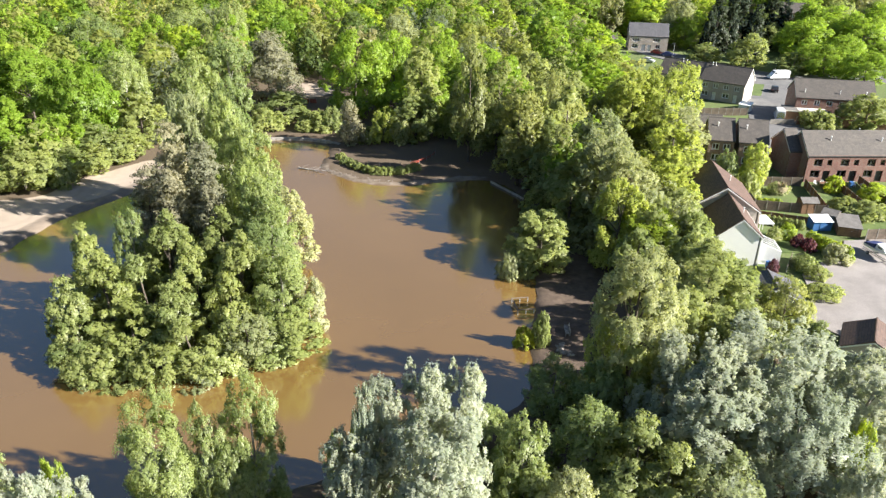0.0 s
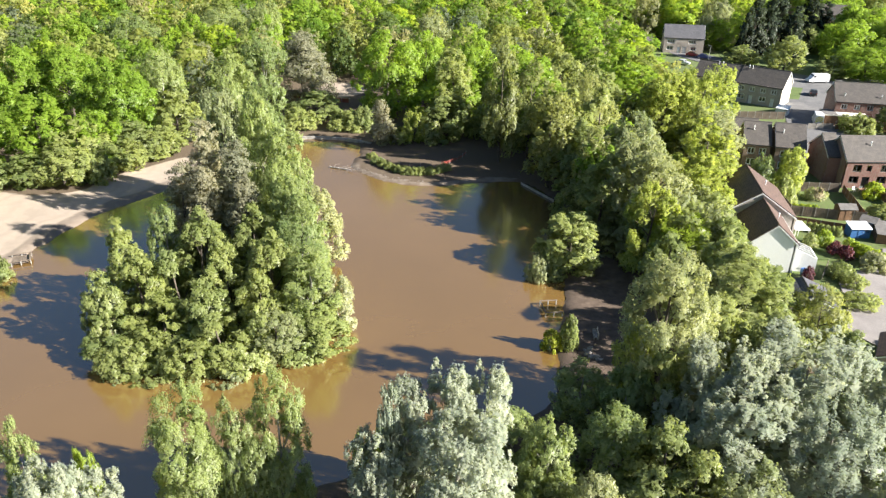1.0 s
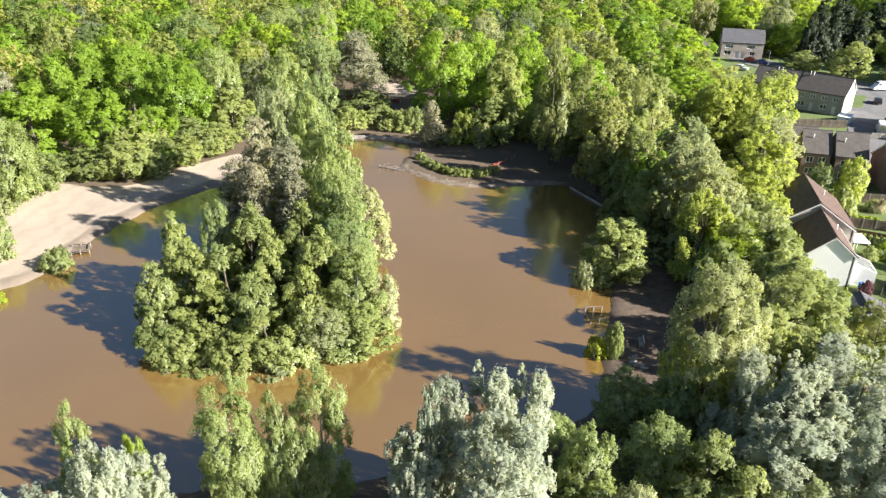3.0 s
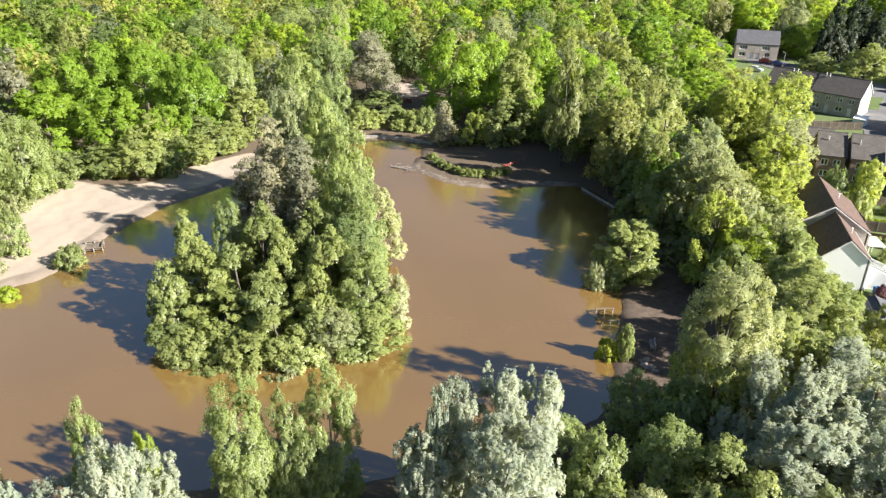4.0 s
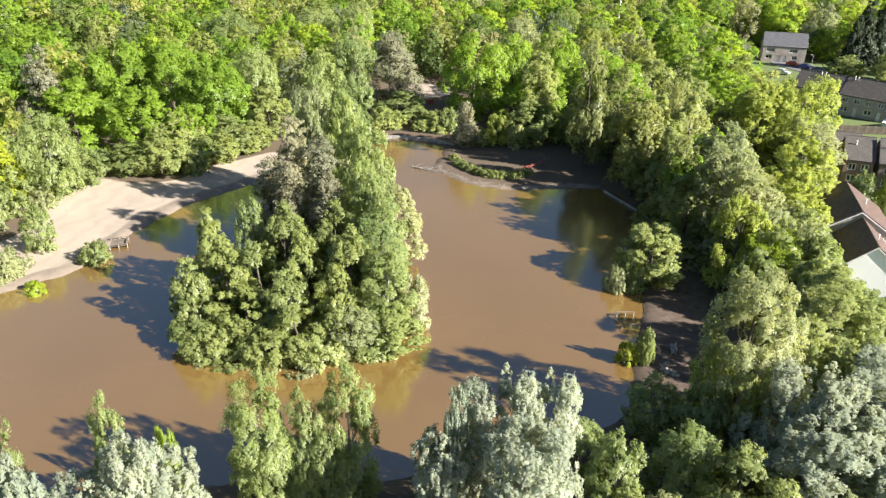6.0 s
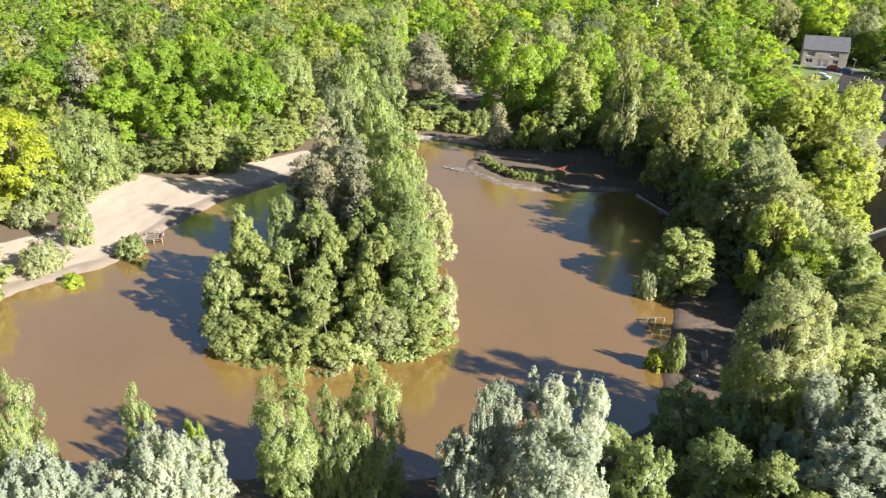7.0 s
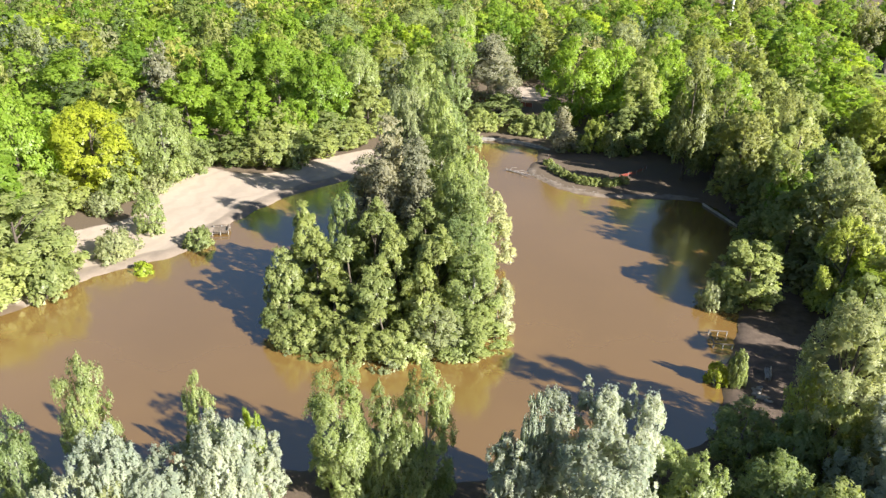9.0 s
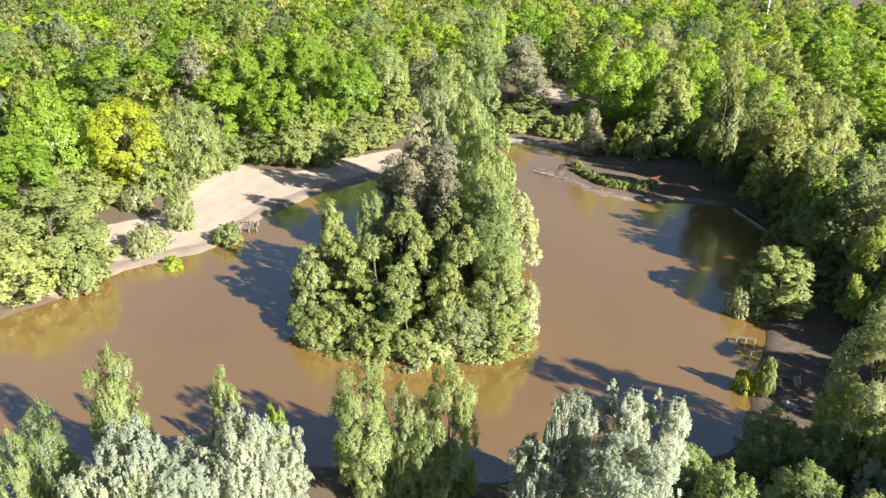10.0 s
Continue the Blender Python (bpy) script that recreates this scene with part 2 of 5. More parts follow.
def build_ground():
    out = [160 * 1.22 ** k for k in range(16)]
    xs = np.array([-v for v in reversed(out)] + list(np.arange(-112, 92, 1.2)) + [98 + 0.5 * v for v in (0, 8, 20, 40)] + out)
    ys = np.array([-v for v in reversed(out)] + list(np.arange(-100, 24, 12)) + list(np.arange(24, 156, 1.2)) + [v for v in np.arange(160, 208, 3)] + [v for v in np.arange(210, 320, 12)] + [2.2 * v for v in out])
    gx, gy = np.meshgrid(xs, ys)
    q = np.column_stack([gx.ravel(), gy.ravel()])
    z = ground_height(q)
    nx, ny = len(xs), len(ys)
    i = (np.arange(ny - 1)[:, None] * nx + np.arange(nx - 1)[None]).ravel()
    ob = arrays("ground", np.column_stack([q, z]), np.column_stack([i, i + 1, i + nx + 1, i + nx]), GROUND, smooth=True)
    cover = np.zeros((len(q), 4), np.float32)
    cover[:, 0] = np.maximum(step(1.2, -1.2, signed(BEACH_LINE, q)), step(9.5, 6.0, np.hypot(q[:, 0] + 36.5, q[:, 1] - 186.0)))
    rim = step(1.5, 0.7, np.abs(signed(POND_LINE, q) - 0.7)) * step(-25.5, -23.5, q[:, 0]) * step(9.5, 7.0, q[:, 0]) * step(118, 119, q[:, 1]) * step(134, 132, q[:, 1])
    cover[:, 0] = np.maximum(cover[:, 0], 0.6 * rim)
    cover[:, 1] = np.clip(0.25 + 0.33 * step(2, -4, signed(ESTATE_LINE, q)), 0, 1)
    cover[:, 2] = np.maximum(step(1.5, -1.5, signed(PATH_LINE, q)), 0.42 * step(16, 4, signed(POND_LINE, q)))
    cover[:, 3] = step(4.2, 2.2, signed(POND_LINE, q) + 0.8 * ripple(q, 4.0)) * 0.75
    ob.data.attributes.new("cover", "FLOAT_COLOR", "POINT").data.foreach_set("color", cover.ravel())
    tagged(ob, "bare earth banks, pale sand and rough grass round a pond", "ground", kind="structure")
    bm = bmesh.new()
    bmesh.ops.create_grid(bm, x_segments=40, y_segments=40, size=0.5)
    bmesh.ops.transform(bm, matrix=Matrix.Translation((-32, 90, 0)) @ Matrix.Diagonal((104, 136, 1, 1)), verts=bm.verts)
    tagged(part("water", bm, WATER), "still muddy brown pond water reflecting trees and sky", "pond", kind="structure")


build_ground()

# ---- materials of the estate ----
def brickwork(name, a, b, mortar, scale=1.0):
    m, nt, bs = mat(name)
    tc, bt = nt.nodes.new("ShaderNodeTexCoord"), nt.nodes.new("ShaderNodeTexBrick")
    mp = nt.nodes.new("ShaderNodeMapping")
    mp.inputs["Rotation"].default_value = (radians(90), 0, 0)
    nt.links.new(tc.outputs["Object"], mp.inputs[0])
    nt.links.new(mp.outputs[0], bt.inputs["Vector"])
    for k, v in (("Color1", (*a, 1)), ("Color2", (*b, 1)), ("Mortar", (*mortar, 1)), ("Scale", scale), ("Brick Width", 0.225), ("Row Height", 0.075), ("Mortar Size", 0.008)):
        bt.inputs[k].default_value = v
    stain = ramp(nt, nz(nt, 0.5, 5, 0.65), [(0.3, (0.78, 0.76, 0.74)), (0.7, (1.12, 1.1, 1.08))])
    nt.links.new(mix(nt, 1.0, bt.outputs["Color"], stain, "MULTIPLY"), bs.inputs["Base Color"])
    bs.inputs["Roughness"].default_value = 0.9
    bump(nt, bs, bt.outputs["Fac"], 0.3, 0.01)
    return m


def tiling(name, a, b, row=0.3):
    """Concrete roof tiles: courses along the slope, weathered in patches."""
    m, nt, bs = mat(name)
    tc, bt = nt.nodes.new("ShaderNodeTexCoord"), nt.nodes.new("ShaderNodeTexBrick")
    nt.links.new(tc.outputs["Object"], bt.inputs["Vector"])
    for k, v in (("Color1", (*a, 1)), ("Color2", (*b, 1)), ("Mortar", (*(0.45 * c for c in a), 1)), ("Scale", 1.0), ("Brick Width", 0.33), ("Row Height", row), ("Mortar Size", 0.018)):
        bt.inputs[k].default_value = v
    moss = ramp(nt, nz(nt, 0.7, 6, 0.7), [(0.3, (0.74, 0.74, 0.76)), (0.7, (1.2, 1.17, 1.1))])
    nt.links.new(mix(nt, 1.0, bt.outputs["Color"], moss, "MULTIPLY"), bs.inputs["Base Color"])
    bs.inputs["Roughness"].default_value = 0.72
    bump(nt, bs, bt.outputs["Fac"], 0.5, 0.03)
    return m


def glazing():
    m, nt, b = mat("window_glass")
    b.inputs["Base Color"].default_value = (0.75, 0.8, 0.82, 1)
    b.inputs["Transmission Weight"].default_value, b.inputs["Roughness"].default_value, b.inputs["IOR"].default_value = 1.0, 0.03, 1.45
    return m


RED_BRICK = brickwork("red_brick", (0.18, 0.08, 0.064), (0.225, 0.102, 0.08), (0.22, 0.18, 0.16))
BROWN_BRICK = brickwork("brown_brick", (0.19, 0.115, 0.08), (0.25, 0.155, 0.11), (0.25, 0.21, 0.18))
BUFF_BRICK = brickwork("buff_brick", (0.35, 0.30, 0.26), (0.41, 0.355, 0.31), (0.41, 0.38, 0.35))
BROWN_TILES = tiling("dark_brown_roof_tiles", (0.095, 0.058, 0.047), (0.135, 0.085, 0.067))
GREY_TILES = tiling("grey_brown_roof_tiles", (0.080, 0.070, 0.064), (0.112, 0.098, 0.090))
SLATE_TILES = tiling("slate_grey_roof_tiles", (0.085, 0.085, 0.10), (0.12, 0.12, 0.135))
RENDER = surface("white_rendered_wall", (0.86, 0.85, 0.83), (0.90, 0.89, 0.88), 0.6, 0.85, 0.05, 40)
CREAM = surface("cream_rendered_wall", (0.62, 0.58, 0.50), (0.72, 0.68, 0.60), 0.6, 0.85, 0.15)
WHITE = surface("white_painted_frame", (0.74, 0.74, 0.73), (0.82, 0.82, 0.81), 2.0, 0.45, 0.05)
GLASS = glazing()
TARMAC = surface("worn_asphalt", (0.10, 0.10, 0.105), (0.17, 0.165, 0.165), 0.35, 0.92, 0.4, 14)
PAVING = surface("pale_driveway_paving", (0.19, 0.172, 0.165), (0.29, 0.265, 0.255), 0.25, 0.9, 0.3, 9)
CONCRETE = surface("weathered_concrete", (0.20, 0.185, 0.165), (0.36, 0.335, 0.30), 1.1, 0.9, 0.4)
FENCE = surface("weathered_fence_boards", (0.11, 0.085, 0.065), (0.22, 0.175, 0.135), 1.4, 0.9, 0.4)
TIMBER = surface("brown_stained_timber", (0.14, 0.075, 0.04), (0.25, 0.145, 0.08), 1.4, 0.85, 0.4)
GREYWOOD = surface("silvered_timber", (0.20, 0.19, 0.18), (0.42, 0.41, 0.39), 1.7, 0.9, 0.5)
FELT = surface("grey_roofing_felt", (0.11, 0.10, 0.095), (0.19, 0.18, 0.17), 0.9, 0.95, 0.3)
LAWN = surface("mown_lawn", (0.05, 0.085, 0.018), (0.12, 0.165, 0.04), 0.35, 0.95, 0.6, 12)
BLUE = surface("blue_painted_board", (0.03, 0.11, 0.30), (0.05, 0.17, 0.42), 1.2, 0.6, 0.1)
NAVY = surface("navy_canvas", (0.015, 0.025, 0.10), (0.03, 0.045, 0.17), 2.0, 0.7, 0.2)
GEL = surface("white_gelcoat", (0.72, 0.73, 0.74), (0.82, 0.83, 0.83), 1.0, 0.25, 0.0)
RUBBER = surface("black_rubber", (0.012, 0.012, 0.012), (0.03, 0.03, 0.03), 6.0, 0.8, 0.2)
STEEL = surface("galvanised_steel", (0.42, 0.43, 0.44), (0.6, 0.6, 0.6), 3.0, 0.45, 0.1, metal=0.8)
YELLOW = surface("hi_vis_yellow", (0.60, 0.55, 0.03), (0.72, 0.66, 0.05), 2.0, 0.5, 0.0)
RED = surface("red_netting", (0.30, 0.06, 0.04), (0.42, 0.09, 0.055), 2.0, 0.7, 0.2)
DARK_PAINT = surface("black_gutter_plastic", (0.02, 0.02, 0.022), (0.05, 0.05, 0.05), 2.0, 0.5, 0.05)
RED_BOARDS = surface("reddish_boards", (0.17, 0.05, 0.035), (0.27, 0.085, 0.06), 1.2, 0.85, 0.3)
GRAVEL = surface("pale_stones", (0.17, 0.15, 0.13), (0.36, 0.33, 0.30), 1.6, 0.95, 0.6)


def car_paint(name, c):
    m, nt, b = mat(name)
    nt.links.new(ramp(nt, nz(nt, 3.0, 3, 0.5), [(0.2, tuple(0.9 * v for v in c)), (0.8, c)]), b.inputs["Base Color"])
    b.inputs["Roughness"].default_value, b.inputs["Coat Weight"].default_value = 0.32, 0.6
    return m


# ---- small builders ----
def box(bm, x0, y0, z0, x1, y1, z1, bevel=0.0):
    r = bmesh.ops.create_cube(bm, size=1.0, matrix=Matrix.Translation(((x0 + x1) / 2, (y0 + y1) / 2, (z0 + z1) / 2)) @ Matrix.Diagonal((x1 - x0, y1 - y0, z1 - z0, 1)))
    if bevel:
        edges = list({e for v in r["verts"] for e in v.link_edges})
        bmesh.ops.bevel(bm, geom=edges, offset=bevel, segments=2, profile=0.6, affect="EDGES")


def boxed(name, size, material, parent, bevel=0.01, label=""):
    bm = bmesh.new()
    box(bm, *size, bevel)
    return part(name, bm, material, parent, label)


def prism(name, outline, depth, material, parent, axis="x", label=""):
    """An outline (a, z) pushed along x or y by depth = (from, to)."""
    bm = bmesh.new()
    d0, d1 = depth
    ring = lambda d: [bm.verts.new((d, a, z) if axis == "x" else (a, d, z)) for a, z in outline]
    p, q = ring(d0), ring(d1)
    bm.faces.new(p), bm.faces.new(list(reversed(q)))
    for i in range(len(p)):
        j = (i + 1) % len(p)
        bm.faces.new((p[j], p[i], q[i], q[j]))
    bmesh.ops.recalc_face_normals(bm, faces=bm.faces)
    return part(name, bm, material, parent, label)


def root(name, x, y, angle=0.0, z=None):
    ob = new(name)
    ob.location = (x, y, at_ground(x, y) if z is None else z)
    ob.rotation_euler.z = radians(angle)
    return ob


def pierced_wall(length, height, holes, thick=0.25):
    """A wall along x with the holes (x0, z0, x1, z1) cut through it."""
    xs = sorted({0.0, length, *(h[0] for h in holes), *(h[2] for h in holes)})
    zs = sorted({0.0, height, *(h[1] for h in holes), *(h[3] for h in holes)})
    bm = bmesh.new()
    grid = {}
    for i, x in enumerate(xs):
        for k, z in enumerate(zs):
            grid[i, k] = bm.verts.new((x, 0, z))
    for i in range(len(xs) - 1):
        for k in range(len(zs) - 1):
            mx, mz = (xs[i] + xs[i + 1]) / 2, (zs[k] + zs[k + 1]) / 2
            if not any(h[0] < mx < h[2] and h[1] < mz < h[3] for h in holes):
                bm.faces.new((grid[i, k], grid[i + 1, k], grid[i + 1, k + 1], grid[i, k + 1]))
    bmesh.ops.delete(bm, geom=[v for v in bm.verts if not v.link_faces], context="VERTS")
    bmesh.ops.solidify(bm, geom=bm.faces[:], thickness=-thick)
    bmesh.ops.recalc_face_normals(bm, faces=bm.faces)
    return bm


def window(parent, x0, z0, x1, z1, lights=2, y=-0.015, paint=None):
    """A framed window in a front wall; lights: panes side by side."""
    f = 0.18
    bm = bmesh.new()
    box(bm, x0, y, z0, x1, y + 0.08, z0 + f), box(bm, x0, y, z1 - f, x1, y + 0.08, z1)
    for i in range(lights + 1):
        c = x0 + (x1 - x0 - f) * i / lights
        box(bm, c, y + 0.002, z0 + f, c + f, y + 0.078, z1 - f)
    w = part("window", bm, paint or WHITE, parent, "dark-framed window" if paint else "white-framed window")
    for i in range(lights):
        a = x0 + (x1 - x0 - f) * i / lights + f
        b = x0 + (x1 - x0 - f) * (i + 1) / lights
        boxed("pane", (a, y + 0.03, z0 + f, b, y + 0.045, z1 - f), GLASS, w, 0)
    boxed("sill", (x0 - 0.06, y - 0.14, z0 - 0.07, x1 + 0.06, y + 0.02, z0 - 0.003), paint or WHITE, w, 0.01)
    return w


def house(label, x, y, angle, length, depth, eave, ridge, wall, roof, openings=(), doors=(), gable=None, vents=(), group="houses of the estate", door_paint=None, frames=None):
    """A pitched-roof house: the front wall runs along local x and faces local -y. openings: (x0, z0, x1, z1, lights); doors: (x0, x1)."""
    h = root("house", x, y, angle)
    holes = [o[:4] for o in openings] + [(d[0], 0.05, d[1], 2.1) for d in doors]
    part("wall", pierced_wall(length, eave, holes), wall, h)
    prism("wall", [(depth - 0.25, 0), (depth, 0), (depth, eave), (depth - 0.25, eave)], (0.004, length - 0.004), wall, h)
    for a in (0.002, length - 0.252):
        prism("wall", [(0.252, 0), (depth - 0.252, 0), (depth - 0.252, eave), (depth / 2, ridge - 0.06), (0.252, eave)], (a, a + 0.25), gable or wall, h, label="gable wall")
    over, t = 0.28, 0.14
    rise = (ridge - eave) / (depth / 2)
    for side in (0, 1):
        s = prism("roof_slope", [(0, 0), (math.hypot(depth / 2 + over, (depth / 2 + over) * rise), 0), (math.hypot(depth / 2 + over, (depth / 2 + over) * rise), t), (0, t)], (-0.18, length + 0.18), roof, h, "x")
        if side == 0:
            s.location, s.rotation_euler.x = (0, -over, eave - over * rise), math.atan(rise)
        else:
            s.location, s.rotation_euler = (length, depth + over, eave - over * rise), (math.atan(rise), 0, math.pi)
    prism("ridge", [(depth / 2 - 0.16, ridge + 0.06), (depth / 2 + 0.16, ridge + 0.06), (depth / 2 + 0.06, ridge + 0.25), (depth / 2 - 0.06, ridge + 0.25)], (-0.2, length + 0.2), roof, h)
    for a in (-0.215, length + 0.185):
        for sgn in (-1, 1):
            m = depth / 2
            e = m + over
            prism("bargeboard", [(m, ridge - 0.16), (m, ridge + 0.02), (m + sgn * e, eave - over * rise + 0.02), (m + sgn * e, eave - over * rise - 0.16)], (a, a + 0.03), WHITE, h)
    for yy in (-over - 0.1, depth + over):
        boxed("gutter", (-0.1, yy, eave - over * rise - 0.08, length + 0.1, yy + 0.1, eave - over * rise + 0.02), DARK_PAINT, h, 0.02)
    for o in openings:
        window(h, *o, paint=frames)
    for i, d in enumerate(doors):
        dd = boxed("door", (d[0] + 0.02, 0.08, 0.06, d[1] - 0.02, 0.14, 2.08), door_paint or WHITE, h, 0.01)
        boxed("handle", (d[1] - 0.16, 0.03, 1.0, d[1] - 0.12, 0.078, 1.12), STEEL, dd, 0.01)
    for vx, vy in vents:
        bm = bmesh.new()
        zz = eave + (ridge - eave) * (1 - abs(vy - depth / 2) / (depth / 2))
        bmesh.ops.create_cone(bm, cap_ends=True, segments=10, radius1=0.09, radius2=0.08, depth=0.9, matrix=Matrix.Translation((vx, vy, zz + 0.4)))
        bmesh.ops.create_cone(bm, cap_ends=True, segments=10, radius1=0.15, radius2=0.12, depth=0.12, matrix=Matrix.Translation((vx, vy, zz + 0.87)))
        part("flue", bm, WHITE, h, "white roof flue")
    return tagged(h, label, "house", group)


def row_of(n, pitch, first, z0, z1, width, lights=2):
    return [(first + i * pitch, z0, first + i * pitch + width, z1, lights) for i in range(n)]


# ---- ground works ----
def slab(name, outline, z, thick, material, label, category, edge=0.0):
    bm = bmesh.new()
    vs = [bm.verts.new((x, y, z)) for x, y in outline]
    f = bm.faces.new(vs)
    bmesh.ops.recalc_face_normals(bm, faces=[f])
    if f.normal.z < 0:
        f.normal_flip()
    r = bmesh.ops.extrude_face_region(bm, geom=[f])
    bmesh.ops.translate(bm, vec=(0, 0, -thick), verts=[v for v in r["geom"] if isinstance(v, bmesh.types.BMVert)])
    bmesh.ops.recalc_face_normals(bm, faces=bm.faces)
    return tagged(part(name, bm, material), label, category, kind="structure")


slab("road", [(66, 128), (72, 128), (78, 150), (84, 168), (92, 186), (102, 202), (140, 206), (140, 213), (98, 212), (86, 226), (74, 244), (66, 262), (58, 262), (64, 240), (74, 222), (83, 204), (76, 184), (69, 160), (62, 146)], 1.10, 0.4, TARMAC, "worn grey asphalt road between the houses", "road")
slab("pavement", [(49, 88), (53, 91.5), (57, 93.2), (60, 99), (68, 100), (90, 96), (90, 72), (56, 70), (47, 72), (44.5, 76), (47.5, 82)], 1.12, 0.4, PAVING, "pale paved driveway with worn tyre marks", "driveway")
slab("lawn", [(47.5, 94.6), (55.5, 95), (55.5, 100.5), (48.8, 102)], 1.11, 0.3, LAWN, "small mown garden lawn", "lawn")
slab("lawn", [(63, 103), (80, 104), (80, 118), (62, 117), (60.5, 110)], 1.11, 0.3, LAWN, "mown back garden lawn", "lawn")
slab("lawn", [(76, 232), (112, 226), (116, 246), (80, 256)], 1.11, 0.3, LAWN, "grass verge under tall conifers", "lawn")
slab("lawn", [(78, 188), (84, 201), (87.5, 200), (81.5, 187)], 1.13, 0.3, LAWN, "bright grass strip beside the road", "lawn")

# ---- houses ----
house("white rendered house with a dark brown tiled roof", 43.4, 90.2, 83, 9.2, 5.6, 4.5, 6.9, RENDER, BROWN_TILES, row_of(2, 4.2, 1.5, 2.9, 4.0, 1.3), [(4.2, 5.4)], vents=[(4.5, 1.7)])
house("broad house with dark brown tiles behind the white one", 46.6, 99.4, 83, 12, 10.2, 4.5, 7.9, BUFF_BRICK, BROWN_TILES, row_of(3, 3.8, 1.2, 2.8, 4.0, 1.4), [(5, 6.2)], vents=[(6.5, 3.2)])
house("dark brown brick house with grey tiles", 50.0, 133.2, -11, 4.6, 8.0, 5.0, 8.0, BROWN_BRICK, GREY_TILES, [(0.7, 3.0, 2.0, 4.3, 2), (2.7, 3.0, 4.0, 4.3, 2), (0.8, 0.9, 2.3, 2.2, 2)], [(3.1, 4.0)], vents=[(1.6, 2.4)])
house("brown brick house stepped forward from its neighbour", 55.2, 131.5, -11, 5.0, 8.0, 5.2, 8.3, BROWN_BRICK, GREY_TILES, [(0.8, 3.1, 2.3, 4.4, 2), (3.0, 3.1, 4.4, 4.4, 2), (0.8, 0.9, 2.5, 2.3, 2)], [(3.3, 4.2)], vents=[(1.2, 2.2)])
BACK = [o for i in range(5) for o in ((1.2 + 4.9 * i, 3.0, 2.7 + 4.9 * i, 4.3, 2), (3.6 + 4.9 * i, 3.1, 4.5 + 4.9 * i, 4.2, 1), (0.9 + 4.9 * i, 0.9, 2.6 + 4.9 * i, 2.2, 2))]
house("red brick terrace with a grey tiled roof", 64.8, 124.2, 3, 25, 7.6, 5.0, 8.2, RED_BRICK, GREY_TILES, BACK, [(3.2 + 4.9 * i, 4.5 + 4.9 * i) for i in range(5)], vents=[(4.7, 2.2), (10.9, 4.4), (14, 2.0)], door_paint=DARK_PAINT, frames=DARK_PAINT)
house("set-back red brick end house with a blank gable", 62.6, 126.6, 3, 2.1, 7.4, 5.0, 7.9, RED_BRICK, GREY_TILES)
house("red brick terrace with white windows and grey tiles", 81.0, 166.8, -10, 17, 8.6, 5.0, 8.2, RED_BRICK, GREY_TILES,
      row_of(6, 2.7, 1.2, 3.2, 4.4, 1.3) + row_of(3, 4.9, 6.6, 0.9, 2.2, 1.4), [(5.0, 5.9), (9.6, 10.5)], vents=[(1.8, 1.0), (9.4, 1.0), (15, 1.0)])
house("grey-brown terrace with white windows", 55.4, 191.3, -36, 11, 8.0, 4.9, 8.0, BUFF_BRICK, GREY_TILES, row_of(4, 2.6, 0.7, 3.0, 4.2, 1.4) + row_of(2, 5.2, 0.7, 0.9, 2.2, 1.7), [(3.4, 4.4), (8.6, 9.6)], vents=[(5, 3.4), (6, 3.4)])
house("grey-brown terrace with a pale end gable", 64.4, 184.6, -36, 11, 8.0, 4.9, 8.1, BUFF_BRICK, GREY_TILES, row_of(4, 2.6, 0.7, 3.0, 4.2, 1.4) + row_of(2, 5.2, 0.7, 0.9, 2.2, 1.7), [(3.4, 4.4), (8.6, 9.6)], gable=CREAM, vents=[(1.4, 3.5), (2.2, 3.5)])
house("far grey-brown house with a slate-grey roof", 60.4, 247, -8, 12.5, 8.2, 4.9, 8.2, BUFF_BRICK, SLATE_TILES, [(1.0, 3.0, 3.4, 4.2, 3), (7.6, 3.0, 10.0, 4.2, 3), (1.0, 0.9, 3.0, 2.2, 2), (8.6, 0.9, 10.2, 2.2, 2)], [(4.2, 5.4), (6.0, 7.2)])
house("pale-roofed low house among the trees", 50.0, 243, 8, 6.5, 6.0, 2.8, 5.2, BUFF_BRICK, GREY_TILES)
house("brown brick house at the estate's far side", 134, 306, -12, 11, 8, 5, 8.2, BROWN_BRICK, GREY_TILES, row_of(3, 3.4, 0.9, 3.0, 4.2, 1.5), [(4.4, 5.4)])
house("dark brick house under a grey roof", 131, 236, -40, 18, 8, 5, 8.4, BROWN_BRICK, GREY_TILES, row_of(5, 3.4, 0.9, 3.0, 4.2, 1.5) + row_of(3, 6.8, 0.9, 0.9, 2.2, 1.6), [(4.4, 5.4), (11, 12)])
house("small garage with a dark slate-grey pitched roof", 44.2, 77.6, 83, 5.0, 6.4, 1.9, 3.2, BUFF_BRICK, SLATE_TILES, group="garages")
house("small brick garage with weathered brown tiles", 49.2, 65.2, 60, 5.4, 5.6, 1.7, 3.1, BUFF_BRICK, BROWN_TILES, group="garages")
house("low outhouse with a grey tiled roof", 53.5, 150.5, -11, 5.0, 5.0, 2.5, 4.4, BROWN_BRICK, GREY_TILES, group="garages")


